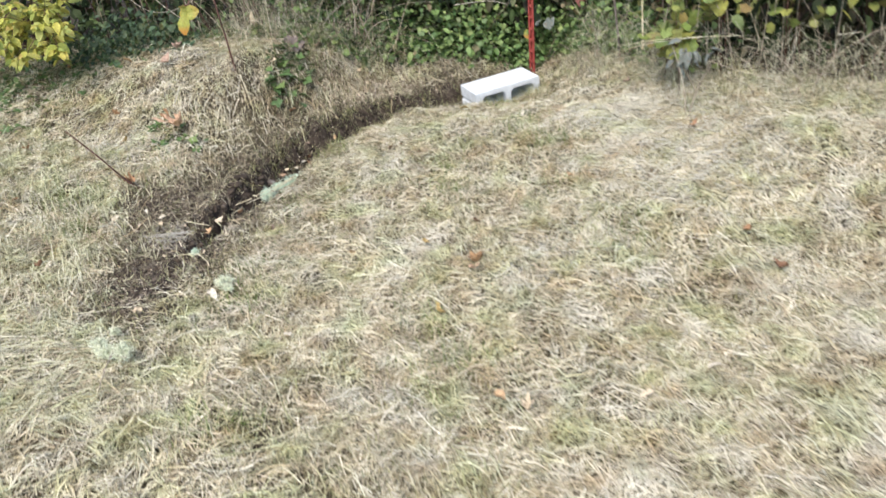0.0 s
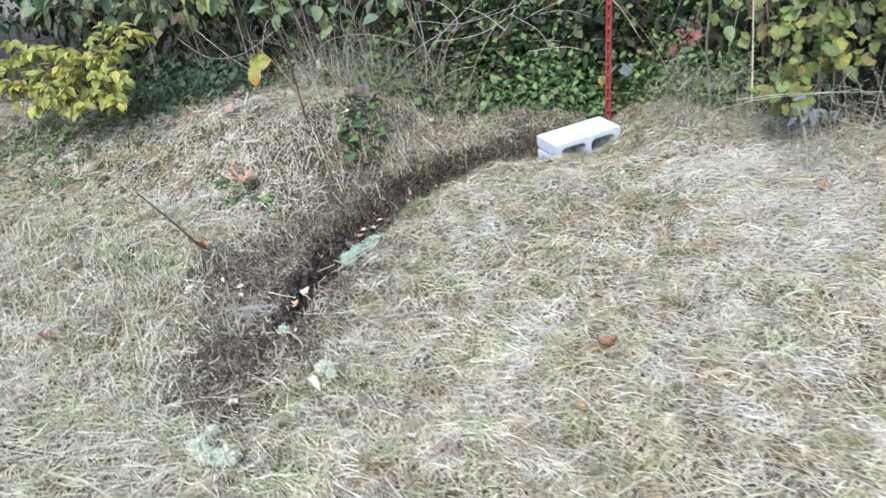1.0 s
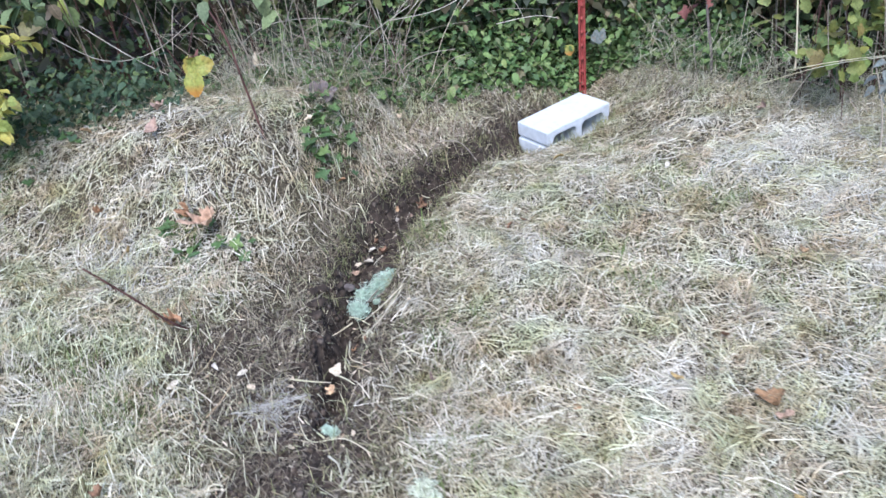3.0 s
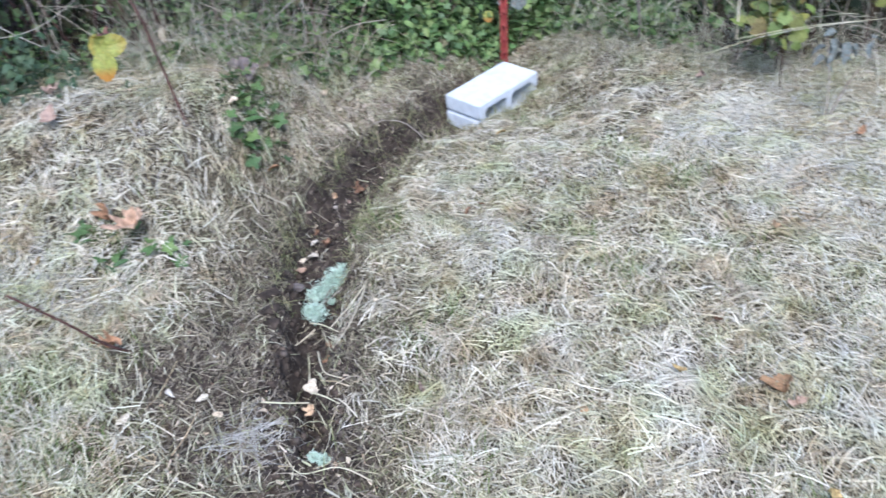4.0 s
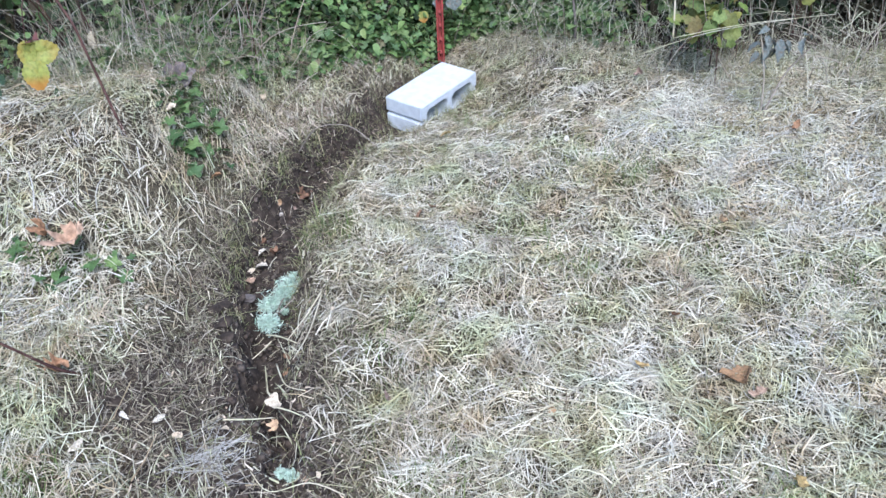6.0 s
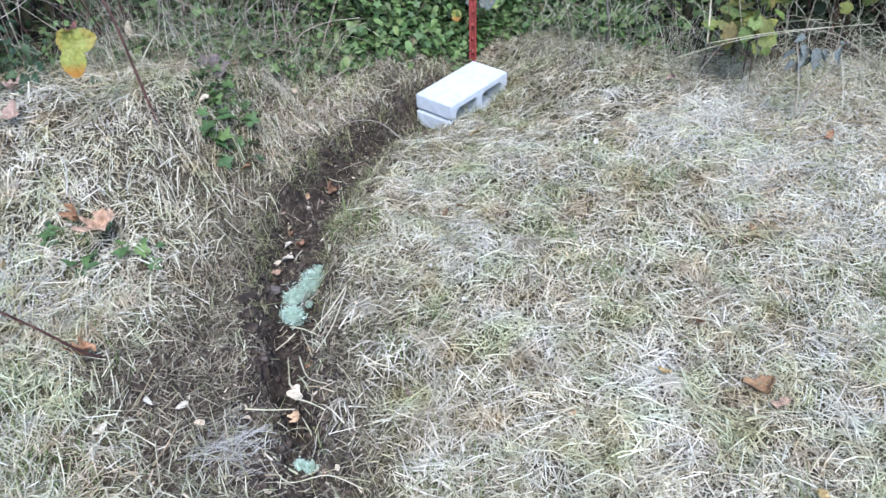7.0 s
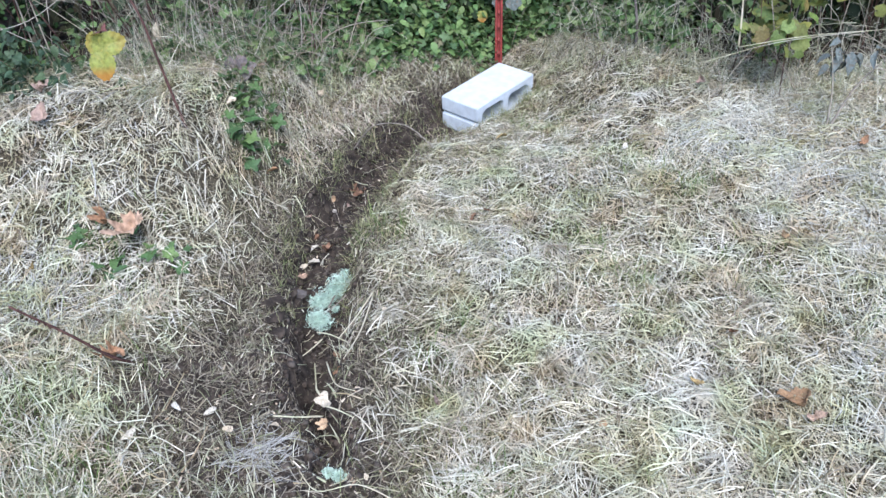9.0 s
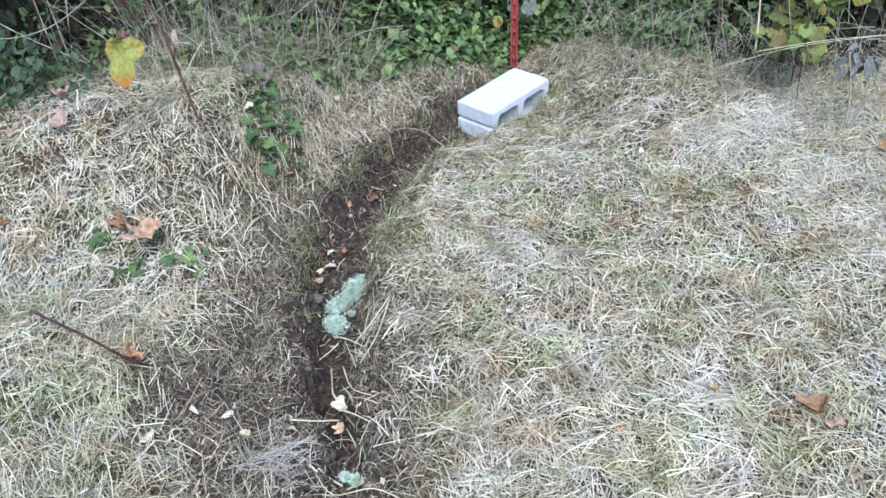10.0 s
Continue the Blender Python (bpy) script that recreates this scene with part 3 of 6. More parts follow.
soil_face = 0.6 * (dug(XX, YY)[:-1, :-1] + dug(XX, YY)[1:, 1:]).ravel() / 2 + 0.75 * (soil_share[:-1, :-1] + soil_share[1:, 1:]).ravel() / 2 + rng.normal(0, 0.08, (nx - 1) * (ny - 1)) + (YY > hedge_y(XX) + 0.12)[:-1, :-1].ravel() * (YY < hedge_y(XX) + 4)[:-1, :-1].ravel() > 0.42
mx, my = (XX[:-1, :-1] + XX[1:, 1:]).ravel() / 2, (YY[:-1, :-1] + YY[1:, 1:]).ravel() / 2
lawn_face = ~soil_face & ((np.abs(mx) + rng.normal(0, 0.15, mx.shape) > 2.9) | (my + np.where(mx < 0.3, 0.5 * (mx - 0.3), 0) + rng.normal(0, 0.15, mx.shape) < -1.0))
ground_me.materials.append(M_LAWN)
ground_me.polygons.foreach_set("material_index", np.where(lawn_face, 2, soil_face.astype(np.int32)).astype(np.int32))
ground_me.polygons.foreach_set("use_smooth", np.ones(len(ground_me.polygons), bool))
ground = tagged(new("ground", ground_me), "mown grassy ground with a narrow hand-dug trench through it", "ground", kind="structure")

# ---- concrete block in the end of the trench ----
BA, BB, BC, BD = Vector((0.0, 3.0, 0.1)), Vector((0.242, 3.317, 0.122)), Vector((0.389, 3.199, 0.105)), Vector((0.137, 2.885, 0.081))
b_mid = (BA + BB + BC + BD) / 4
b_u = (BB - BA + BC - BD).normalized()
b_v = (BD - BA + BC - BB)
b_v = (b_v - b_v.dot(b_u) * b_u).normalized()
b_n = b_v.cross(b_u) if b_v.cross(b_u).z > 0 else b_u.cross(b_v)
BLOCK_L, BLOCK_W, BLOCK_T = 0.397, 0.194, 0.143


def block_outline():
    """The end-grooved outline, and the two cores, in the plane of length and height."""
    l, h = BLOCK_L / 2, BLOCK_T / 2
    outer = [(-l, -h), (l, -h), (l, -0.008), (l - 0.012, -0.006), (l - 0.012, 0.006), (l, 0.008), (l, h), (-l, h), (-l, 0.008), (-l + 0.012, 0.006), (-l + 0.012, -0.006), (-l, -0.008)]
    cores = []
    for sx in (-1, 1):
        cx, cw, ch, r = sx * 0.089, 0.072, 0.043, 0.026
        loop = []
        for qx, qy, a0 in ((1, 1, 0), (-1, 1, 90), (-1, -1, 180), (1, -1, 270)):
            for s in range(5):
                a = radians(a0 + s * 22.5)
                loop.append((cx + qx * (cw - r) + r * math.cos(a), qy * (ch - r) + r * math.sin(a)))
        cores.append(loop)
    return [outer] + cores


def concrete_block():
    bm = bmesh.new()
    edges = []
    for loop in block_outline():
        vs = [bm.verts.new((x, -BLOCK_W / 2, z)) for x, z in loop]
        edges += [bm.edges.new((vs[i], vs[(i + 1) % len(vs)])) for i in range(len(vs))]
    bmesh.ops.triangle_fill(bm, edges=edges, use_beauty=True)
    made = bmesh.ops.extrude_face_region(bm, geom=bm.faces[:])
    bmesh.ops.translate(bm, vec=(0, BLOCK_W, 0), verts=[v for v in made["geom"] if isinstance(v, bmesh.types.BMVert)])
    bmesh.ops.recalc_face_normals(bm, faces=bm.faces[:])
    sharp = [e for e in bm.edges if len(e.link_faces) == 2 and e.calc_face_angle() > radians(50)]
    bmesh.ops.bevel(bm, geom=sharp, offset=0.003, segments=2, affect="EDGES", clamp_overlap=True)
    ob = part("concrete_block", bm, M_CONCRETE)
    turn_to = Matrix((b_u, b_v, b_n)).transposed()
    if turn_to.determinant() < 0:
        turn_to = Matrix((b_u, -b_v, b_n)).transposed()
    ob.matrix_world = Matrix.Translation(b_mid - b_n * BLOCK_T / 2) @ turn_to.to_4x4()
    return tagged(ob, "pale grey hollow concrete block on its side in the trench", "concrete block")


concrete_block()


# ---- red steel post behind the block ----
def steel_post():
    foot, top = Vector((0.2335, 3.474, 0.05)), Vector((0.288, 3.474, 1.25))
    post = plant("metal_post", (foot.x, foot.y, foot.z), "red-painted steel fence post with lugs, driven in behind the block", "fence post")
    way = (top - foot).normalized()
    post.rotation_euler = Vector((0, 0, 1)).rotation_difference(way).to_euler()
    half = [(0.017, 0.004), (0.017, 0.0018), (0.0095, 0.0018), (0.0075, -0.012), (0.0, -0.012)]
    front = half + [(-x, y) for x, y in half[-2::-1]]
    back = [(x * 0.86 if abs(x) < 0.016 else x, y + 0.0026) for x, y in front]
    loop = front + back[::-1]
    bm = bmesh.new()
    rings = [[bm.verts.new((x, -y, z)) for x, y in loop] for z in (-0.35, 0.0, 0.4, 0.8, 1.22)]
    for r0, r1 in zip(rings, rings[1:]):
        for i in range(len(loop)):
            j = (i + 1) % len(loop)
            bm.faces.new((r0[i], r0[j], r1[j], r1[i]))
    bmesh.ops.recalc_face_normals(bm, faces=bm.faces[:])
    # the closed profile needs caps at its two ends
    bmesh.ops.holes_fill(bm, edges=[e for e in bm.edges if len(e.link_faces) == 1], sides=0)
    channel = part("channel", bm, M_RED, post)
    lug_bm = bmesh.new()
    bmesh.ops.create_cube(lug_bm, size=1, matrix=Matrix.Diagonal((0.013, 0.007, 0.016, 1)))
    bmesh.ops.translate(lug_bm, verts=[v for v in lug_bm.verts if v.co.z > 0 and v.co.y < 0], vec=(0, 0.003, 0))
    bmesh.ops.bevel(lug_bm, geom=lug_bm.edges[:], offset=0.001, segments=1, affect="EDGES")
    lug = part("lug", lug_bm, M_RED, post, "small folded steel lug")
    lug.location = (0, -0.0045, 0.065)
    for i in range(1, 17):
        extra = new("lug", lug.data)
        extra.parent = post
        extra.location = (0, -0.0045, 0.065 + 0.064 * i)
        tagged(extra, "small folded steel lug")


steel_post()


# ---- leaf shapes ----
OVATE = [long_leaf("ovate_leaf", M_SHRUB, 0.42, 0.55, f, c) for f, c in ((0.3, 0.2), (0.45, 0.35), (0.15, 0.1))]
LIME = [round_leaf("lime_leaf", M_LIME, 5, 0.18, 0.9, w, c) for w, c in ((0.03, 0.3), (0.05, -0.2))]
VINE = [round_leaf("vine_leaf", M_VINE, 5, 0.15, 0.8, w, c) for w, c in ((0.03, 0.2), (0.05, 0.5), (0.04, -0.2))]
VINE_LIGHT = [long_leaf("light_leaf", material("light_vine", [(0.26, 0.34, 0.1), (0.34, 0.38, 0.1), (0.2, 0.29, 0.1), (0.38, 0.4, 0.12)], "object", through_light=0.3, **LEAFY), 0.42, 0.62, f, c) for f, c in ((0.3, 0.2), (0.15, 0.35))]
BRAMBLE = [long_leaf("bramble_leaf", M_BRAMBLE, 0.42, 0.66, f, c, 0.1) for f, c in ((0.3, 0.2), (0.5, 0.4), (0.1, 0.15))]
IVY = [round_leaf("ivy_leaf", M_IVY, 5, 0.42, 1.2, w, c, 20) for w, c in ((0.03, 0.2), (0.04, 0.4))]
IVY_SMALL = long_leaf("ivy_long_leaf", M_IVY, 0.4, 0.6, 0.3, 0.25, 0.1)
WEED = [round_leaf("weed_leaf", M_WEED, 5, 0.4, 0.9, 0.03, 0.3, 30), long_leaf("weed_blade", M_WEED, 0.45, 0.4, 0.4, 0.3)]
GROUND_IVY = [round_leaf("ground_ivy_leaf", M_GROUND_IVY, 3, 0.3, 1.0, 0.04, 0.35, 18), long_leaf("ground_ivy_long_leaf", M_GROUND_IVY, 0.42, 0.6, 0.4, 0.3)]
RUST = [round_leaf("red_leaf", M_RUST, 5, 0.35, 1.0, 0.06, 0.4, 20)]
GREY = [long_leaf("grey_leaf", M_LEAF_GREY, 0.4, 0.5, 0.6, 0.5, 0.15), long_leaf("grey_leaf_b", M_LEAF_GREY, 0.5, 0.4, 0.9, 0.3, 0.15)]
def leaflet_material(name, orange):
    """Yellow-green leaf blade, turning orange towards its tip by the given share."""
    m = material(name, [(0.17, 0.22, 0.045), (0.28, 0.3, 0.07), (0.23, 0.27, 0.055)], through_light=0.3, stain=0.6, stain_scale=4, stain_colour=(0.34, 0.25, 0.05), **LEAFY)
    nodes, link = m.node_tree.nodes, m.node_tree.links.new
    last = nodes["Principled BSDF"].inputs["Base Color"].links[0].from_socket
    split = nodes.new("ShaderNodeSeparateXYZ")
    link(nodes["Texture Coordinate"].outputs["Object"], split.inputs[0])
    fade = nodes.new("ShaderNodeMapRange")
    fade.inputs["From Min"].default_value, fade.inputs["From Max"].default_value, fade.inputs["To Max"].default_value = 0.55, 0.85, orange
    link(split.outputs[1], fade.inputs[0])
    mix = nodes.new("ShaderNodeMix")
    mix.data_type = "RGBA"
    link(fade.outputs[0], mix.inputs[0])
    link(last, mix.inputs[6])
    mix.inputs[7].default_value = (0.42, 0.2, 0.04, 1)
    link(mix.outputs[2], nodes["Principled BSDF"].inputs["Base Color"])
    link(mix.outputs[2], nodes["Translucent BSDF"].inputs[0])
    return m


LEAFLET = broad_leaflet("yellow_leaflet", leaflet_material("yellow_leaflet", 0.3))
LEAFLET_TIP = broad_leaflet("orange_tipped_leaflet", leaflet_material("orange_tip", 0.95))
PURPLE = [round_leaf("dusky_leaf", M_PURPLE, 3, 0.25, 1.0, 0.06, 0.5, 18), long_leaf("dusky_long_leaf", M_PURPLE, 0.45, 0.5, 0.6, 0.4)]


def leafy(parent, shapes, n, centre, radii, sizes, droop=(-80, -15), out=0.45, face=math.pi, swing=1.1, above=0.03):
    """n leaves under a plant, in a loose shell round a centre."""
    made = []
    while len(made) < n:
        p = rng.normal(0, 1, 3)
        p = p / np.linalg.norm(p) * rng.uniform(out, 1.0)
        p = p * radii + centre
        floor = gz1(p[0], p[1]) + above
        if p[2] < floor:
            p[2] = floor + rng.uniform(0, 0.08)
        made.append(hang_leaf(parent, shapes[int(rng.integers(len(shapes)))], p, rng.uniform(*sizes), face + rng.normal(0, swing), radians(rng.uniform(*droop)), rng.normal(0, 0.4)))
    return made


def stem(parent, points, radius, mat=None, tip=0.4, name="stem"):
    base = parent.location
    return part(name, tube([Vector(p) - base for p in points], radius, tip), mat or M_STEM, parent, smooth_faces=True)


# ---- yellow shrub at the left end of the hedge ----
def yellow_shrub():
    foot = np.array((-2.25, 2.2, gz1(-2.25, 2.2)))
    ob = plant("shrub", tuple(foot), "low shrub with small yellow-green autumn leaves under the hedge", "shrub")
    ends = [(-1.5, 1.84, 0.86), (-1.56, 1.8, 0.68), (-1.62, 1.78, 0.62), (-1.72, 1.74, 0.58), (-1.85, 1.72, 0.55), (-1.68, 1.8, 0.76), (-1.8, 1.78, 0.84), (-1.95, 1.8, 0.82), (-2.05, 1.76, 0.75), (-2.2, 1.8, 0.84), (-2.35, 1.8, 0.86),
            (-2.05, 1.72, 0.6), (-1.9, 1.7, 0.64), (-2.3, 1.75, 0.7), (-2.5, 1.75, 0.78), (-2.45, 1.72, 0.6), (-2.2, 1.7, 0.55), (-2.65, 1.7, 0.72), (-1.62, 1.86, 0.92), (-2.6, 1.7, 0.62), (-2.8, 1.7, 0.8), (-1.9, 1.8, 0.74), (-2.1, 1.78, 0.68), (-1.75, 1.78, 0.68), (-2.3, 1.82, 0.78), (-1.98, 1.74, 0.56)]
    for end in ends:
        end = np.array(end) + rng.normal(0, 0.015, 3)
        mid = foot * 0.45 + end * 0.55 + (rng.normal(0, 0.05), 0.02, 0.12 + 0.1 * rng.random())
        stem(ob, [foot, mid, end], 0.004, M_STEM, 0.3)
        curve = lambda t: foot * (1 - t) ** 2 + mid * 2 * t * (1 - t) + end * t * t
        # side twigs with leaves in two rows
        for s in range(5):
            t = 0.52 + 0.46 * s / 4
            p = curve(t)
            way = rng.normal(0, 1, 3) * (1, 0.7, 0.45) + (0.4, -0.3, 0.1)
            way = way / np.linalg.norm(way) * rng.uniform(0.05, 0.12)
            tip = p + way
            stem(ob, [p, p + way * 0.5 + (0, 0, 0.008), tip], 0.0016, M_STEM, 0.5, "twig")
            for k in range(7):
                q = p + way * (0.15 + 0.85 * k / 6) + rng.normal(0, 0.006, 3)
                a = math.atan2(way[1], way[0]) - math.pi / 2 + (0.9 if k % 2 else -0.9) * (k < 6) + rng.normal(0, 0.3)
                hang_leaf(ob, OVATE[k % 3], q, rng.uniform(0.036, 0.076), a, radians(rng.uniform(-50, 20)), rng.normal(0, 0.45))


yellow_shrub()


# ---- brambles behind the bank ----
def bramble(x, y, z, reach, leaves, label, sizes=(0.06, 0.1), shapes=None, canes=7, tall=0.5, droop=(-85, -20)):
    ob = plant("bramble", (x, y, gz1(x, y)), label, "bramble", "brambles along the hedge")
    for i in range(canes):
        end = np.array((x + rng.normal(0, reach), y + rng.uniform(-0.5, 0.1), gz1(x, y) + rng.uniform(0.1, z)))
        mid = np.array(((x + end[0]) / 2, (y + end[1]) / 2, max(end[2], gz1(x, y)) + tall * rng.uniform(0.3, 1.0)))
        stem(ob, [(x + rng.normal(0, 0.08), y + 0.1, gz1(x, y) - 0.02), mid, end], rng.uniform(0.003, 0.005), M_STEM if i % 2 else M_DEAD_STEM, 0.4)
    leafy(ob, shapes or BRAMBLE, leaves, (x, y, gz1(x, y) + z * 0.6), (reach, 0.28, z * 0.6), sizes, droop)
    return ob


for bx, by, bz, br, bn in ((-2.5, 2.65, 0.95, 0.4, 95), (-1.95, 2.7, 0.9, 0.38, 95), (-1.45, 2.95, 0.85, 0.32, 80), (-1.0, 3.1, 0.6, 0.3, 60), (-0.55, 3.35, 0.55, 0.3, 45), (-0.1, 3.9, 0.5, 0.35, 50), (0.45, 4.05, 0.55, 0.35, 50), (1.0, 3.55, 0.6, 0.3, 70), (1.5, 3.2, 0.6, 0.3, 70), (2.1, 3.1, 0.7, 0.35, 70)):
    bramble(bx, by, bz, br, bn, "arching bramble with dull green leaves in the dark hedge", (0.05, 0.105))

for bx, by, bz, br, bn in ((-1.62, 2.5, 1.0, 0.16, 34), (-1.2, 2.66, 1.05, 0.16, 26), (-0.75, 2.95, 0.95, 0.2, 26)):
    ob = plant("vine", (bx, by, gz1(bx, by)), "climbing vine with light green hanging leaves in the hedge", "vine", "vines along the hedge")
    for i in range(4):
        stem(ob, [(bx + rng.normal(0, 0.05), by + 0.1, gz1(bx, by) - 0.02), (bx, by + 0.05, 0.7), (bx + rng.normal(0, br), by, bz + 0.1)], 0.003)
    leafy(ob, VINE_LIGHT, bn, (bx, by, bz), (br * 1.3, 0.12, 0.16), (0.05, 0.085), (-85, -25), out=0.1)

DULL = [long_leaf("dull_leaf", material("dull_vine", [(0.09, 0.14, 0.07), (0.15, 0.21, 0.11), (0.2, 0.26, 0.12), (0.11, 0.15, 0.09), (0.26, 0.3, 0.1), (0.13, 0.11, 0.07)], "object", through_light=0.25, **LEAFY), 0.4, 0.68, f, c, 0.1) for f, c in ((0.3, 0.25), (0.15, 0.4), (0.5, 0.2))]
for bx, by, bz, br, bn in ((-2.45, 2.2, 0.98, 0.2, 22), (-2.1, 2.2, 0.96, 0.2, 26), (-1.72, 2.2, 0.9, 0.13, 24), (-1.4, 2.24, 1.0, 0.16, 14), (-1.0, 2.3, 0.88, 0.14, 15), (-0.78, 2.4, 0.86, 0.12, 16), (-0.5, 2.55, 0.84, 0.12, 14)):
    ob = plant("bramble", (bx, by + 0.2, gz1(bx, by + 0.2)), "arching bramble with large dull green leaves hanging from the hedge", "bramble", "brambles along the hedge")
    for i in range(4):
        top = (bx + rng.normal(0, br * 0.5), by + 0.15, bz + 0.22)
        stem(ob, [(bx + rng.normal(0, 0.05), by + 0.3, gz1(bx, by + 0.3) - 0.02), top, (bx + rng.normal(0, br), by - 0.02, bz + rng.uniform(-0.05, 0.12))], 0.0028, M_STEM if i % 2 else M_DEAD_STEM)
    leafy(ob, DULL, bn, (bx, by, bz + 0.06), (br * 1.3, 0.1, 0.15), (0.045, 0.1), (-85, 15), out=0.1, swing=1.5)

# ---- yellowing vine on the right ----
for vx, vy, low, high, vr, vn in ((1.26, 2.76, 0.34, 0.58, 0.12, 34), (1.4, 2.74, 0.45, 0.95, 0.1, 56), (1.15, 3.05, 0.4, 0.85, 0.22, 34), (1.68, 2.85, 0.35, 1.0, 0.22, 60), (2.05, 2.8, 0.35, 1.0, 0.3, 66), (0.95, 3.4, 0.55, 0.95, 0.25, 20), (2.5, 2.6, 0.3, 1.0, 0.3, 40)):
    ob = plant("vine", (vx, vy, gz1(vx, vy)), "wild vine with large yellow-green autumn leaves over dry stems", "vine", "vines along the hedge")
    for i in range(6):
        end = (vx + rng.normal(0, vr * 0.6), vy - rng.uniform(0.02, 0.2), rng.uniform(low, high))
        stem(ob, [(vx + rng.normal(0, 0.08), vy + 0.15, gz1(vx, vy) - 0.02), ((vx + end[0]) / 2, vy + 0.06, high), end], 0.0025, M_DEAD_STEM if i % 2 else M_STEM, 0.5)
    leafy(ob, VINE, vn, (vx, vy, (low + high) / 2), (vr, 0.15, (high - low) / 2), (0.04, 0.088), (-80, 10), out=0.2, swing=1.3)

# ---- low vine leaves where the hay ends ----
low_vine = plant("vine", (1.2, 2.6, gz1(1.2, 2.6)), "low vine sprig with yellow-green leaves over the hay", "vine", "vines along the hedge")
leafy(low_vine, VINE, 14, (1.2, 2.7, 0.42), (0.11, 0.08, 0.07), (0.04, 0.075), (-75, 10), out=0.2)
hanging = plant("vine", (1.29, 2.66, gz1(1.29, 2.66)), "lime-green vine shoot hanging straight down to the hay", "vine", "vines along the hedge")
stem(hanging, [(1.29, 2.68, gz1(1.29, 2.68) - 0.02), (1.28, 2.66, 0.45), (1.27, 2.66, 0.68), (1.25, 2.7, 0.95)], 0.0022)
for i in range(30):
    z = 0.37 + 0.5 * (i + rng.uniform(-0.5, 0.5)) / 30
    hang_leaf(hanging, LIME[i % 2], (1.29 - 0.05 * (z - 0.37) + rng.normal(0, 0.028), 2.62 + rng.normal(0, 0.025), max(z, gz1(1.29, 2.62) + 0.06)), rng.uniform(0.035, 0.072), math.pi + rng.normal(0, 1.2), radians(rng.uniform(-85, -25)), rng.normal(0, 0.35))
stem(low_vine, [(1.3, 2.8, 0.2), (1.25, 2.65, 0.42), (1.08, 2.45, 0.4)], 0.003)

# ---- dried grey-leaved weed ----
grey = plant("dead_weed", (1.38, 2.42, gz1(1.38, 2.42)), "dried weed with curled blue-grey leaves beside the hay", "weed")
stem(grey, [(1.38, 2.42, gz1(1.38, 2.42) - 0.01), (1.37, 2.4, 0.3), (1.33, 2.37, 0.47)], 0.004, M_DEAD_STEM)
stem(grey, [(1.38, 2.42, gz1(1.38, 2.42) - 0.01), (1.44, 2.4, 0.3), (1.5, 2.37, 0.4)], 0.004, M_DEAD_STEM)
leafy(grey, GREY, 18, (1.39, 2.4, 0.42), (0.11, 0.05, 0.06), (0.04, 0.068), (-110, 10), out=0.1, swing=1.6)

dusky = plant("dead_weed", (-0.68, 2.6, gz1(-0.68, 2.6)), "withered weed with dusky purple-grey leaves on the bank", "weed")
stem(dusky, [(-0.68, 2.6, gz1(-0.68, 2.6) - 0.01), (-0.67, 2.58, 0.5), (-0.65, 2.55, 0.55)], 0.003, M_DEAD_STEM)
leafy(dusky, PURPLE, 5, (-0.665, 2.46, 0.49), (0.045, 0.03, 0.03), (0.055, 0.085), (-100, -50), out=0.1, swing=0.8)

# ---- ivy behind the block ----
ivy_spots = ((-0.52, 2.86, 0.13, 130), (-0.66, 2.75, 0.1, 60), (-0.4, 3.08, 0.16, 170), (-0.2, 3.27, 0.18, 220), (0.02, 3.45, 0.18, 190), (0.45, 3.82, 0.22, 170), (0.1, 3.85, 0.3, 230), (-0.35, 3.55, 0.3, 220), (0.3, 3.95, 0.3, 150), (0.66, 3.66, 0.16, 130), (0.9, 3.42, 0.15, 100), (1.08, 3.2, 0.14, 100), (1.3, 3.0, 0.14, 80), (-0.7, 3.5, 0.25, 90), (0.35, 4.05, 0.35, 120))
for ix, iy, ir, n in ivy_spots:
    ob = plant("ivy", (ix, iy, gz1(ix, iy)), "low creeping ivy with fresh green lobed leaves", "ivy", "ivy at the hedge foot")
    for i in range(int(1.35 * n)):
        px, py = ix + rng.normal(0, ir * 0.6), iy + rng.normal(0, 0.1)
        if py < hedge_y(px) + rng.uniform(-0.07, 0.06) or math.hypot(px - 0.25, py - 3.5) < 0.1:
            continue
        up = smooth(py - hedge_y(px), 0.0, 0.35)
        hang_leaf(ob, IVY[i % 2] if i % 3 else IVY_SMALL, (px, py, gz1(px, py) + rng.uniform(0.02, 0.13 + 0.42 * float(up))), rng.uniform(0.022, 0.055), math.pi + rng.normal(0, 1.2), radians(rng.uniform(-60, 15)), rng.normal(0, 0.4))
    for i in range(4):
        px, py = ix + rng.normal(0, ir * 0.5), iy + abs(rng.normal(0, 0.08))
        stem(ob, [(px, py, gz1(px, py)), (px + 0.08, py + 0.05, gz1(px, py) + 0.06), (px + 0.2, py + 0.1, gz1(px + 0.2, py + 0.1) + 0.02)], 0.002)

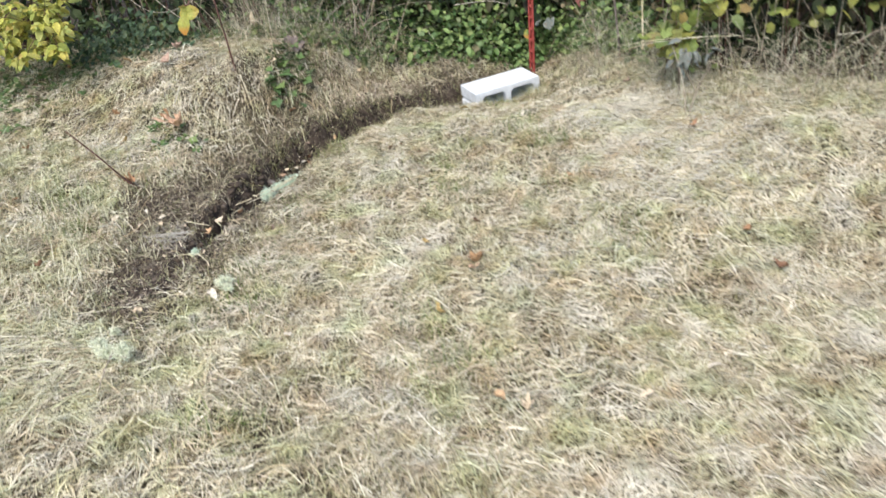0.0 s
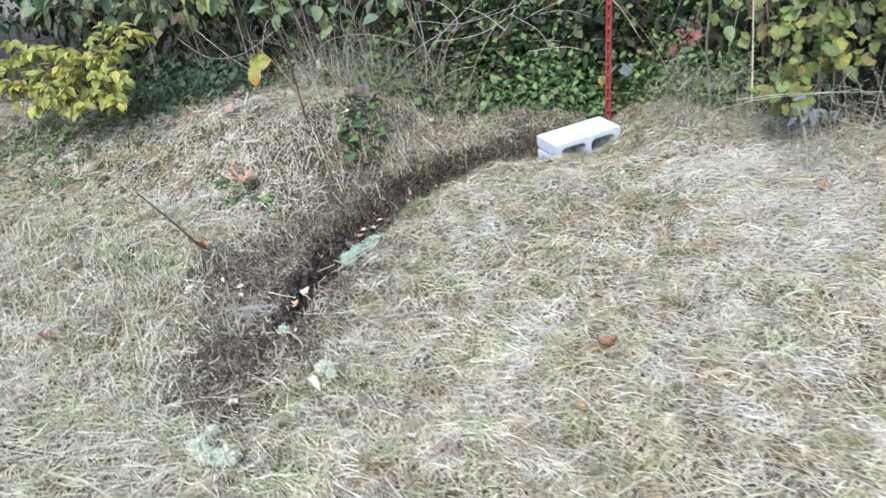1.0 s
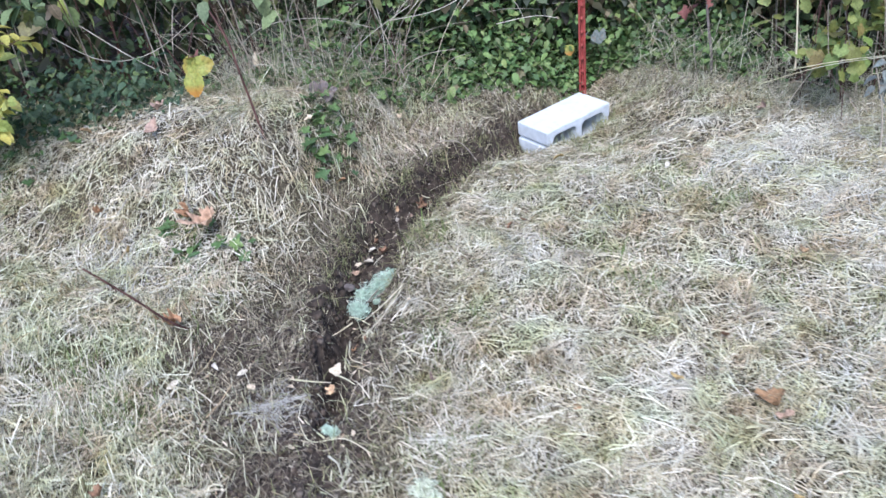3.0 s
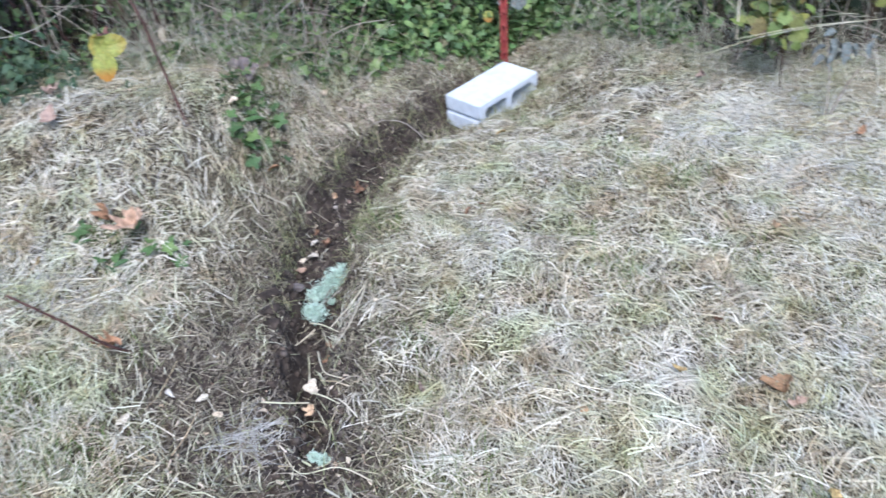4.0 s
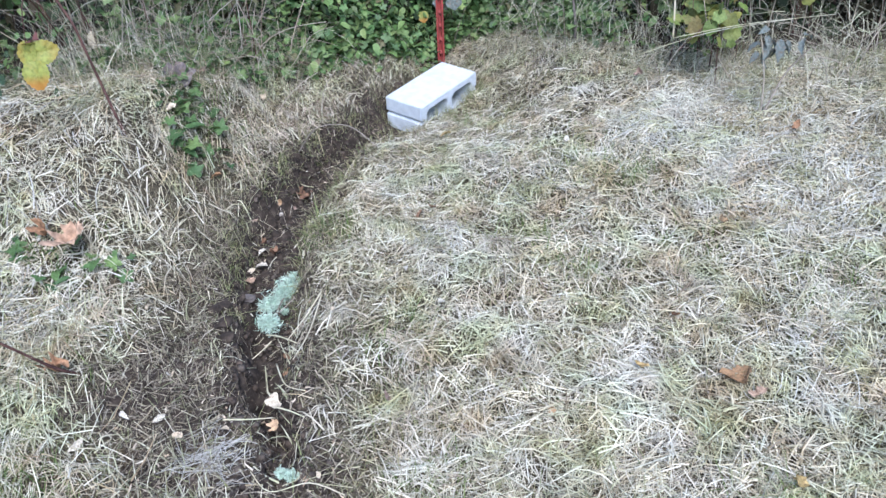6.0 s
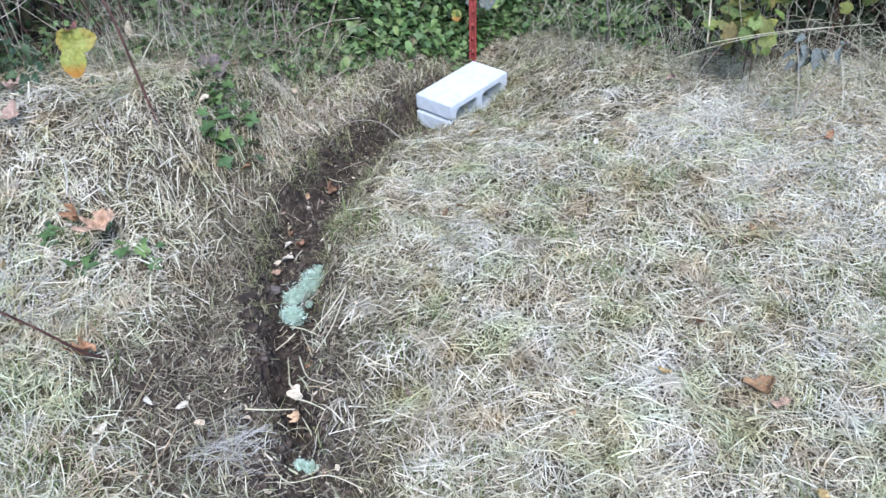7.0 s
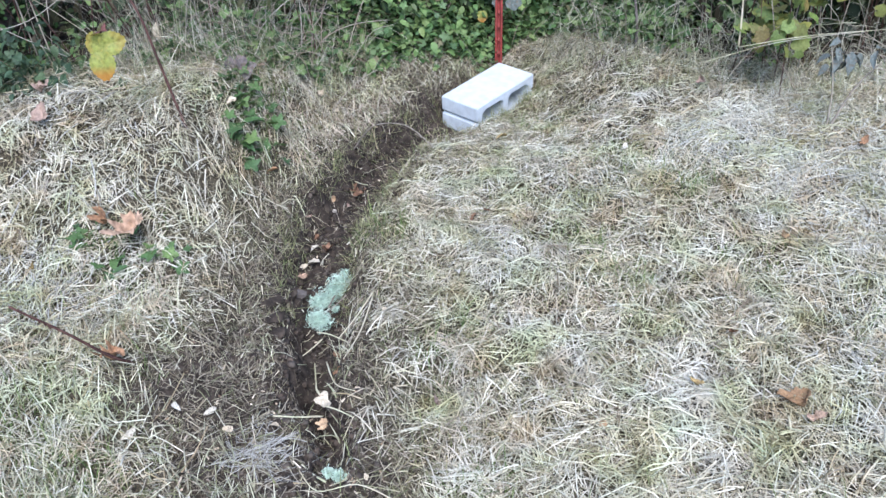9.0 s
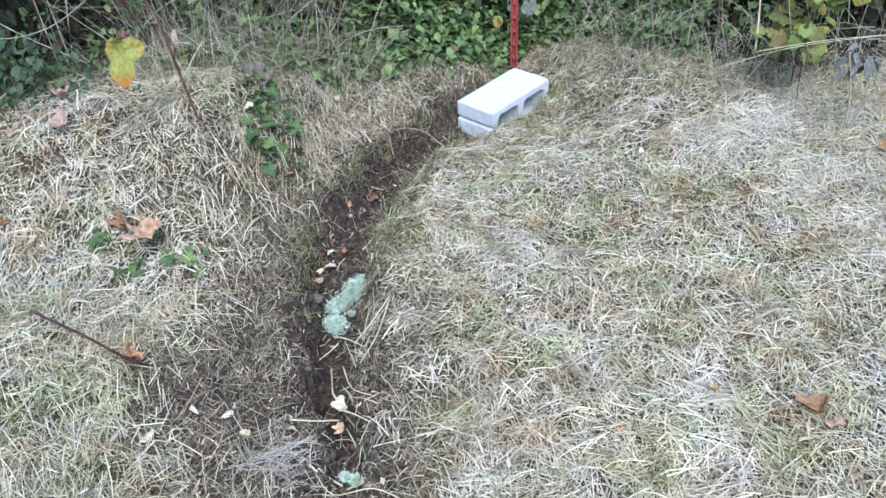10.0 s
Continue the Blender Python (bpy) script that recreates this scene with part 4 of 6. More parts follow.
# ---- dark ground ivy under the left hedge ----
for ix, iy in ((-1.85, 2.16), (-1.62, 2.26), (-1.42, 2.36)):
    ob = plant("ivy", (ix, iy, gz1(ix, iy)), "dark green ground ivy under the hedge, part of its shade in the leaf colour", "ivy", "ivy at the hedge foot")
    for i in range(210):
        px, py = ix + rng.normal(0, 0.14), iy + abs(rng.normal(0, 0.14)) - 0.1
        hang_leaf(ob, GROUND_IVY[i % 2], (px, py, gz1(px, py) + rng.uniform(0.02, 0.05 + 0.2 * rng.random())), rng.uniform(0.02, 0.048), math.pi + rng.normal(0, 1.2), radians(rng.uniform(-60, 5)), rng.normal(0, 0.4))

# ---- lone leaves that stand out ----
sprig = plant("vine", (-1.05, 2.5, gz1(-1.05, 2.5)), "lone yellowing vine leaf on a thin cane over the bank", "vine", "vines along the hedge")
stem(sprig, [(-1.05, 2.6, gz1(-1.05, 2.6) - 0.02), (-1.0, 2.25, 0.81), (-0.90, 1.95, 0.755)], 0.003)
for shape, dx, dz, size, yaw, roll in ((LEAFLET_TIP, 0.0, 0.0, 0.088, 0, 0), (LEAFLET, 0.012, 0.006, 0.076, 1.0, 0.4), (LEAFLET, -0.012, 0.004, 0.078, -1.0, -0.4)):
    leaf = hang_leaf(sprig, shape, (-0.888 + dx, 1.945 + 0.006 * (yaw != 0), 0.716 + dz), size, math.pi + 0.1 * yaw, radians(-72), roll)
    leaf.matrix_basis = leaf.matrix_basis @ Matrix.Rotation(-1.85 * yaw, 4, "Z")
hang_leaf(sprig, RUST[0], (-0.905, 1.99, 0.755), 0.05, math.pi + 0.9, radians(15), 0.5)
hang_leaf(sprig, LEAFLET, (-0.885, 1.975, 0.742), 0.045, math.pi - 0.6, radians(25), 0.3)
red_sprig = plant("vine", (0.78, 3.05, gz1(0.78, 3.05)), "vine shoot with a few red autumn leaves", "vine", "vines along the hedge")
stem(red_sprig, [(0.78, 3.1, gz1(0.78, 3.1) - 0.02), (0.76, 3.05, 0.5), (0.8, 2.95, 0.68)], 0.0016, M_DEAD_STEM)
leafy(red_sprig, RUST, 6, (0.78, 2.96, 0.6), (0.07, 0.05, 0.06), (0.04, 0.065), (-80, -10), out=0.1)
pale = plant("vine", (0.27, 3.66, gz1(0.27, 3.66)), "pale silvery leaf on a stem behind the red post", "vine", "vines along the hedge")
stem(pale, [(0.29, 3.7, gz1(0.29, 3.7) - 0.02), (0.3, 3.66, 0.2), (0.29, 3.62, 0.33)], 0.002)
PALE_LEAF = round_leaf("pale_vine_leaf", M_LEAF_GREY, 5, 0.2, 1, 0.03, 0.2, 20)
hang_leaf(pale, PALE_LEAF, (0.315, 3.6, 0.345), 0.085, math.pi, radians(-60), 0.2)
hang_leaf(pale, LEAFLET_TIP, (0.156, 3.62, 0.275), 0.06, math.pi + 0.3, radians(-55), 0.1)
hang_leaf(pale, PALE_LEAF, (0.25, 3.62, 0.33), 0.06, math.pi - 0.7, radians(-40), 0.2)

# ---- dead canes and tangle ----
M_PALE_CANE = material("pale_cane", [(0.34, 0.31, 0.26), (0.46, 0.43, 0.37), (0.28, 0.25, 0.21)], "object", scale=25, spread=0.3, bump=0.3)


def dead_canes(x, y, n, reach, high, label):
    ob = plant("dead_bramble", (x, y, gz1(x, y)), label, "dead stems", "dead stems at the hedge")
    for i in range(n):
        p = np.array((x + rng.normal(0, reach * 0.5), y + rng.normal(0, 0.1), 0.0))
        p[2] = gz1(p[0], p[1]) - 0.02
        way = np.array((rng.normal(0, 0.7), rng.normal(-0.1, 0.35), 1.0 if rng.random() < 0.75 else 0.25))
        way /= np.linalg.norm(way)
        ln = high * rng.uniform(0.5, 1.2)
        pts = [p]
        for s in range(3):
            pts.append(pts[-1] + way * ln / 3)
            way = way + rng.normal(0, 0.25, 3) - (0, 0, 0.22)
            way /= np.linalg.norm(way)
            pts[-1][2] = max(pts[-1][2], gz1(pts[-1][0], pts[-1][1]) + 0.01)
        stem(ob, pts, rng.uniform(0.001, 0.0024), M_DEAD_STEM, 0.5)


dead_canes(-0.95, 2.62, 22, 0.3, 0.5, "tangle of dry pale dead stems in the hedge foot")
dead_canes(-0.55, 2.75, 44, 0.35, 0.55, "tangle of dry pale dead stems in the hedge foot")
dead_canes(0.75, 3.25, 12, 0.25, 0.35, "dry pale dead stems standing in the hay")
dead_canes(1.2, 2.85, 9, 0.25, 0.4, "dry pale dead stems standing in the hay")
dead_canes(1.75, 2.7, 16, 0.35, 0.55, "dry pale dead stems standing among vine leaves")
# long thin canes that arch through the hedge
arches = plant("dead_bramble", (-0.4, 3.2, gz1(-0.4, 3.2)), "long thin arching dead canes over the ivy", "dead stems", "dead stems at the hedge")
for pts in (((-0.9, 2.9, 0.45), (-0.6, 2.85, 0.72), (-0.35, 2.95, 0.7), (-0.1, 3.3, 0.75)), ((-0.6, 3.0, 0.35), (-0.45, 2.9, 0.6), (-0.35, 2.9, 0.72), (-0.5, 2.95, 0.82), (-0.75, 3.0, 0.8)),
            ((-1.25, 2.75, 0.5), (-1.0, 2.65, 0.68), (-0.7, 2.6, 0.72), (-0.5, 2.7, 0.64)), ((-1.9, 2.5, 0.75), (-1.6, 2.4, 0.66), (-1.35, 2.4, 0.68), (-1.15, 2.5, 0.8)), ((-0.5, 3.2, 0.4), (-0.3, 3.3, 0.5), (-0.05, 3.6, 0.48), (0.2, 3.75, 0.45)),
            ((-1.7, 2.45, 0.8), (-1.45, 2.4, 0.66), (-1.25, 2.4, 0.55)), ((-0.45, 3.25, 0.42), (-0.25, 3.3, 0.6), (-0.05, 3.45, 0.7), (0.12, 3.6, 0.74)), ((-0.25, 3.15, 0.58), (-0.16, 3.14, 0.68), (-0.12, 3.15, 0.82)),
            ((-0.12, 3.4, 0.66), (0.0, 3.5, 0.66), (0.12, 3.6, 0.6)), ((-0.3, 3.3, 0.5), (-0.12, 3.4, 0.52), (0.05, 3.6, 0.46)), ((-0.2, 3.15, 0.62), (-0.3, 3.1, 0.72), (-0.42, 3.1, 0.76))):
    stem(arches, pts, 0.002, M_PALE_CANE, 0.6)
for pts in (((-0.62, 2.85, 0.45), (-0.45, 2.9, 0.66), (-0.2, 3.0, 0.86)), ((-0.5, 2.9, 0.62), (-0.3, 3.0, 0.63), (-0.12, 3.05, 0.72), (0.05, 3.1, 0.9)), ((-0.12, 3.05, 0.72), (0.0, 3.12, 0.62), (0.04, 3.15, 0.52)),
            ((-0.52, 2.8, 0.4), (-0.5, 2.8, 0.6), (-0.53, 2.82, 0.78)), ((-0.72, 2.7, 0.4), (-0.6, 2.72, 0.56), (-0.36, 2.8, 0.7)), ((-0.1, 3.2, 0.5), (0.06, 3.3, 0.5), (0.16, 3.35, 0.47)), ((-0.9, 2.6, 0.5), (-0.84, 2.6, 0.7), (-0.72, 2.62, 0.9))):
    stem(arches, pts, 0.0022, M_PALE_CANE, 0.6)


M_WOODY = material("woody_stem", [(0.06, 0.05, 0.045), (0.12, 0.105, 0.095), (0.2, 0.18, 0.16)], scale=30, spread=0.3, bump=0.6, bump_scale=60)


def single(name, points, radius, label, category, mat, tip=0.5, group=""):
    base = Vector(points[0])
    ob = part(name, tube([Vector(p) - base for p in points], radius, tip, 7), mat, smooth_faces=True)
    ob.location = base
    return tagged(ob, label, category, group)


def thorny(points, radius, label, tip):
    ob = single("cut_stem", points, radius, label, "stem", M_STEM, tip, "cut stems")
    pts = [Vector(p) for p in points]
    for i in range(16):
        s = rng.uniform(0.1, len(pts) - 1.05)
        p = pts[int(s)].lerp(pts[int(s) + 1], s % 1) - pts[0]
        out = Vector((rng.normal(), rng.normal(), rng.normal())).normalized() * rng.uniform(0.008, 0.012)
        part("thorn", tube([p, p + out * 0.6, p + out - Vector((0, 0, 0.003))], 0.0022, 0.15, 4), M_STEM, ob)


thorny([(-0.735, 2.05, 0.3), (-0.74, 2.05, 0.41), (-0.757, 2.06, 0.485), (-0.775, 2.07, 0.575), (-0.787, 2.07, 0.66), (-0.806, 2.08, 0.755), (-0.83, 2.09, 0.815), (-0.87, 2.11, 0.88)], 0.0048, "dark reddish cut bramble stem standing in the bank", 0.7)
thorny([(-0.708, 1.292, gz1(-0.708, 1.292) - 0.01), (-0.73, 1.225, 0.165), (-0.775, 1.155, 0.295), (-0.835, 1.09, 0.42)], 0.0045, "dark reddish cut bramble stem leaning over the grass", 0.6)
single("straw", [(0.96, 2.55, 0.36), (1.2, 2.5, 0.44), (1.5, 2.46, 0.48)], 0.0016, "long pale dry stalk lying over the vine", "stalk", M_HAY, 0.6, "long stalks")
single("straw", [(1.07, 2.5, 0.43), (1.3, 2.48, 0.465), (1.62, 2.48, 0.475)], 0.0016, "long pale dry stalk lying over the vine", "stalk", M_HAY, 0.6, "long stalks")
single("straw", [(1.12, 2.685, 0.37), (1.12, 2.69, 0.5), (1.11, 2.71, 0.86)], 0.0035, "straight pale dry stalk standing in the hedge", "stalk", M_HAY_PALE, 0.8, "long stalks")
single("hedge_trunk", [(0.83, 3.25, gz1(0.83, 3.25) - 0.02), (0.835, 3.24, 0.28), (0.815, 3.25, 0.5), (0.828, 3.27, 0.75), (0.81, 3.3, 1.1)], 0.007, "grey woody hedge stem", "stem", M_WOODY, 0.7)

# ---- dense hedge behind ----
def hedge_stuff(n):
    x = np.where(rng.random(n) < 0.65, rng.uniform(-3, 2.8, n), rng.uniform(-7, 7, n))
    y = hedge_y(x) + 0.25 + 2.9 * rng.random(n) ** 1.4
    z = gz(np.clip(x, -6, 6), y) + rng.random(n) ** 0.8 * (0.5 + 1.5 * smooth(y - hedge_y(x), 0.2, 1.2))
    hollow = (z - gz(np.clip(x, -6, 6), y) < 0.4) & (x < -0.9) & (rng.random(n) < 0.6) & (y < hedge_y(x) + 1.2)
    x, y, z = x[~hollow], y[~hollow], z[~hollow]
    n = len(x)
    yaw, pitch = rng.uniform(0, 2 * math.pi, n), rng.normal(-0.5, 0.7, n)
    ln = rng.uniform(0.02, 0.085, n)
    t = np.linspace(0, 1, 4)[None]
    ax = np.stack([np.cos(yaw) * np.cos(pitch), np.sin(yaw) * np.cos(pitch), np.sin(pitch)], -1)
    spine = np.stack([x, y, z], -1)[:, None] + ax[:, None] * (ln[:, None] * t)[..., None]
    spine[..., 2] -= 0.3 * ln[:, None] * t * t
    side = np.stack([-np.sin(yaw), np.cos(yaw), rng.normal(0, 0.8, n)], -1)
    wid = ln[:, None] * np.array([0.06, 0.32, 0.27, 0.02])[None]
    tagged(new("hedge_foliage", ribbons("hedge_foliage", spine, side[:, None] * wid[..., None], M_DEEP_SHADE)), "dense dark green hedge foliage, its inner shade put into the leaf colour", "hedge", kind="stuff")


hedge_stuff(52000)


def fine_foliage(n):
    """Small leaves in a sloping carpet, where the low plants climb from the hay into the hedge."""
    x = np.where(rng.random(n) < 0.06, rng.uniform(-2.3, -1.0, n), rng.uniform(-1.0, 1.0, n))
    y = hedge_y(x) + np.where(x < -0.45, -0.04, 0.03) + np.abs(rng.normal(0, 0.3, n))
    up = smooth(y - hedge_y(x), 0.0, 0.6)
    z = gz(x, y) + rng.uniform(0.01, 0.08, n) + up * rng.uniform(0.05, 0.5, n) + 0.05 * np.sin(17 * x + 3 * y) * up
    yaw, pitch, ln = rng.uniform(0, 2 * math.pi, n), rng.normal(-0.15, 0.6, n), rng.uniform(0.014, 0.042, n)
    t = np.linspace(0, 1, 4)[None]
    ax = np.stack([np.cos(yaw) * np.cos(pitch), np.sin(yaw) * np.cos(pitch), np.sin(pitch)], -1)
    spine = np.stack([x, y, z], -1)[:, None] + ax[:, None] * (ln[:, None] * t)[..., None]
    side = np.stack([-np.sin(yaw), np.cos(yaw), rng.normal(0, 0.5, n)], -1)
    wid = ln[:, None] * np.array([0.08, 0.36, 0.3, 0.02])[None]
    tagged(new("low_foliage", ribbons("low_foliage", spine, side[:, None] * wid[..., None], M_FINE)), "carpet of small fresh green leaves at the hedge foot", "foliage", kind="stuff")


M_FINE = material("fine_leaf", [(0.06, 0.13, 0.045), (0.11, 0.2, 0.065), (0.16, 0.25, 0.085), (0.055, 0.1, 0.05), (0.2, 0.27, 0.1), (0.085, 0.155, 0.07)], "island", through_light=0.25, **LEAFY)
fine_foliage(12000)


def hedge_twigs(n):
    x = rng.uniform(-3.2, 3.0, n)
    y = hedge_y(x) + rng.uniform(-0.15, 0.9, n)
    z0 = gz(x, y)
    yaw, ln, tilt = rng.uniform(0, 2 * math.pi, n), rng.uniform(0.15, 0.7, n), np.abs(rng.normal(0.5, 0.4, n))
    t = np.linspace(0, 1, 6)[None]
    out = ln[:, None] * (t * np.sin(tilt)[:, None] + 0.25 * t * t)
    spine = np.stack([x[:, None] + np.cos(yaw)[:, None] * out, y[:, None] + 0.6 * np.sin(yaw)[:, None] * out, z0[:, None] + ln[:, None] * (t * np.cos(tilt)[:, None] - 0.15 * t * t)], -1)
    w = rng.uniform(0.001, 0.0025, n)[:, None] * np.linspace(1, 0.4, 6)[None]
    half = np.stack([w, 0 * w, 0 * w], -1)
    tagged(new("hedge_twigs", ribbons("hedge_twigs", spine, half, M_TWIG)), "thin dry twigs and stalks in the hedge foot", "twigs", kind="stuff")


hedge_twigs(150)

def fine_twigs(n):
    """Thin grey twigs at all angles where the bank meets the hedge."""
    x = np.where(rng.random(n) < 0.85, rng.normal(-0.72, 0.24, n), rng.uniform(0.5, 2.4, n))
    y = hedge_y(x) + rng.normal(0.0, 0.16, n)
    z = gz(x, y) + np.abs(rng.normal(0.06, 0.14, n))
    yaw, ln, up = rng.uniform(0, 2 * math.pi, n), rng.uniform(0.05, 0.24, n), rng.normal(0.3, 0.6, n)
    t = np.linspace(0, 1, 6)[None]
    bow = rng.normal(0, 0.2, n)[:, None] * t * t
    spine = np.stack([x[:, None] + ln[:, None] * (np.cos(yaw)[:, None] * t + bow), y[:, None] + 0.6 * ln[:, None] * np.sin(yaw)[:, None] * t, z[:, None] + ln[:, None] * (np.sin(up)[:, None] * t - 0.25 * t * t)], -1)
    spine[..., 2] = np.maximum(spine[..., 2], gz(spine[..., 0], spine[..., 1]) + 0.004)
    w = rng.uniform(0.0006, 0.0016, n)[:, None] * np.linspace(1, 0.5, 6)[None]
    tagged(new("fine_twigs", ribbons("fine_twigs", spine, np.stack([0.5 * w, 0 * w, w], -1), M_TWIG_GREY)), "fine grey twigs and stalks at the hedge foot", "twigs", kind="stuff")


M_TWIG_GREY = material("grey_twigs", [(0.14, 0.115, 0.09), (0.3, 0.26, 0.2), (0.22, 0.19, 0.16), (0.4, 0.36, 0.28), (0.11, 0.08, 0.06)], "island", scale=25, spread=0.3)
fine_twigs(340)

# ---- hay, stubble and grass ----
AREA = (-3.3, 3.3, -1.9, 3.9)


def in_view(x, y):
    """The lawn and bank up to the hedge, without the corner behind the walk."""
    thin = (1 - smooth(-y + np.where(x < 0.3, 0.5 * (0.3 - x), 0), 0.4, 1.7)) * (1 - smooth(np.abs(x), 2.3, 3.3))
    return np.where((y < hedge_y(x) + 0.1) & ~block_zone(x, y), thin, 0)


def block_zone(x, y):
    """Inside the block."""
    dx, dy = x - b_mid.x, y - b_mid.y
    return (np.abs(dx * b_u.x + dy * b_u.y) < 0.21) & (np.abs(dx * b_v.x + dy * b_v.y) < 0.108)


def patchy(x, y):
    return np.clip(0.72 + 0.3 * np.sin(4.3 * x + 2.0 * np.sin(2.9 * y)) * np.sin(5.1 * y + 1.3) + 0.35 * np.sin(15 * x + 3 * np.sin(7 * y)) * np.sin(13 * y + 2 * np.sin(9 * x)), 0.12, 1.2)


def heaped(x, y):
    """How thick the bleached hay lies: 1 as usual, more in the heaps, less where the ground shows."""
    f = np.ones(np.shape(x))
    for hx, hy, r, share in ((1.32, 2.25, 0.36, 0.9), (1.0, 2.36, 0.16, 0.7), (0.7, 2.16, 0.14, 0.3), (1.1, 1.15, 0.3, 0.35), (0.8, 0.95, 0.35, 0.35), (1.6, 1.6, 0.4, 0.4), (-0.86, 1.95, 0.2, 0.6), (-1.1, 1.62, 0.2, 0.5), (-0.74, 1.76, 0.12, 0.5), (0.35, 0.5, 0.4, 0.25),
                             (0.55, 2.85, 0.26, -0.45), (0.72, 3.05, 0.26, -0.5), (0.7, 2.6, 0.2, -0.3), (1.0, 2.8, 0.16, -0.4), (0.25, 1.42, 0.09, -0.45), (0.2, 1.82, 0.12, -0.3), (0.42, 2.15, 0.14, -0.35), (-0.3, 2.85, 0.18, 0.25), (-0.5, 2.6, 0.14, 0.2), (-0.5, 1.75, 0.12, -0.35)):
        f = f + share * np.exp(-((x - hx) ** 2 + (y - hy) ** 2) / r**2)
    for hx, hy, r, share in ((-0.5, 1.42, 0.16, -0.55), (-0.45, 1.2, 0.16, -0.45), (-0.55, 1.02, 0.16, -0.35), (-0.3, 0.85, 0.2, -0.4)):
        f = f + share * np.exp(-((x - hx) ** 2 + (y - hy) ** 2) / r**2)
    f = f + 1.0 * smooth(x, 0.8, 1.4) - 0.3 * smooth(-x, 0.6, 1.0) * (1 - smooth(y, 1.9, 2.3))
    d, run, left = along(x, y)
    rim = np.where(left, smooth(d + 0.05 * np.sin(19 * run), 0.1, 0.42 - 0.14 * smooth(run, 1.8, 2.2)), 0.25 + 0.75 * smooth(d + 0.03 * np.sin(23 * run), 0.08, 0.3))
    return np.clip(f, 0.1, 2.7) * np.where((run > 0.4) & (run < 3.0), 0.12 + 0.88 * rim, 1.0)


def on_bank(x, y):
    """The hay left of the trench, 0 to 1."""
    d, run, left = along(x, y)
    return left * smooth(d + 0.04 * np.sin(29 * run), 0.15, 0.34) * (1 - smooth(y, 2.35, 2.65)) * smooth(-x, 0.1, 0.3)


def gaps(x, y):
    """Thin places in the hay over thatch darkened as shade, 0 to 1."""
    return 0.2 + 0.6 * smooth(np.sin(23 * x + 4 * np.sin(9 * y)) * np.sin(26 * y + 3 * np.sin(11 * x + 1)), 0.0, 0.5)


tagged(lying(95000, lambda x, y: in_view(x, y) * (1 - 0.93 * dug(x, y)) * (1 - 0.6 * bare(x, y)), M_HAY_OLD, "old_hay", (0.02, 0.085), (0.0014, 0.0036), (0.0, 0.010), k=3, tries=3.4, curve=0.05), "brown rotting cut grass matted on the ground", "hay", kind="stuff")
tagged(lying(14000, lambda x, y: in_view(x, y) * smooth(bare(x, y), 0.05, 0.4) * (1 - 0.9 * dug(x, y)), M_ROOT, "scuffed_grass", (0.02, 0.085), (0.0012, 0.0034), (0.0, 0.02), k=3, wild=3, steep=0.3, tries=16), "grey-brown dead grass and roots over scuffed soil", "dead grass", kind="stuff")
tagged(lying(205000, lambda x, y: in_view(x, y) * (1 - bare(x, y)) ** 2.2 * patchy(x, y) * np.clip(heaped(x, y), 0.22, 1.2) * (1 - on_bank(x, y) * gaps(x, y)), M_HAY, "hay", (0.02, 0.09), (0.0012, 0.0035), (0.002, 0.026), k=3, wild=2.5, steep=0.28, tries=5.5, curve=0.045), "loose cut dry grass spread over the lawn", "hay", kind="stuff")
tagged(lying(54000, lambda x, y: 0.6 * in_view(x, y) * (1 - bare(x, y)) ** 2 * (0.3 + 0.7 * patchy(y, x)) * heaped(x, y), M_HAY_PALE, "pale_hay", (0.03, 0.125), (0.0014, 0.0036), (0.012, 0.032), k=3, wild=2.2, steep=0.2, tries=8, curve=0.03), "long bleached straw stalks on top of the hay", "hay", kind="stuff")
tagged(lying(1900, lambda x, y: in_view(x, y) * (0.35 + 0.65 * bare(x, y)) * (1 - 0.7 * dug(x, y)), M_LITTER, "leaf_litter", (0.008, 0.024), (0.003, 0.007), (0.004, 0.022), k=3, wild=3, steep=0.4, tries=8), "small scraps of dry leaf and chaff on the ground", "litter", kind="stuff")
tagged(lying(5200, lambda x, y: in_view(x, y) * dug(x, y) * (0.45 + 0.55 * smooth(along(x, y)[0], 0.03, 0.1)) * (1 - 0.6 * smooth(along(x, y)[1], 2.2, 2.6)), M_RIM, "straw_bits", (0.012, 0.055), (0.0008, 0.002), (0.001, 0.015), k=3, wild=3, steep=0.4, tries=60), "short straw bits and roots on the trench soil", "straw", kind="stuff")
tagged(lying(34000, lambda x, y: in_view(x, y) * (1 - 0.8 * bare(x, y)) * (0.4 + 0.6 * patchy(y, x)), M_HAY, "chaff", (0.008, 0.034), (0.0012, 0.0034), (0.012, 0.034), k=2, wild=3, steep=0.5, tries=5), "short broken bits of dry grass on top of the hay", "hay", kind="stuff")


tagged(lying(16000, lambda x, y: on_bank(x, y) * (1 - 0.9 * bare(x, y)) * (1 - 0.8 * gaps(x, y)), M_BANK, "bank_hay", (0.03, 0.15), (0.0015, 0.004), (0.012, 0.04), k=3, wild=3, steep=0.35, tries=9, curve=0.05), "broad bleached grass blades cut and dropped on the bank", "hay", kind="stuff")


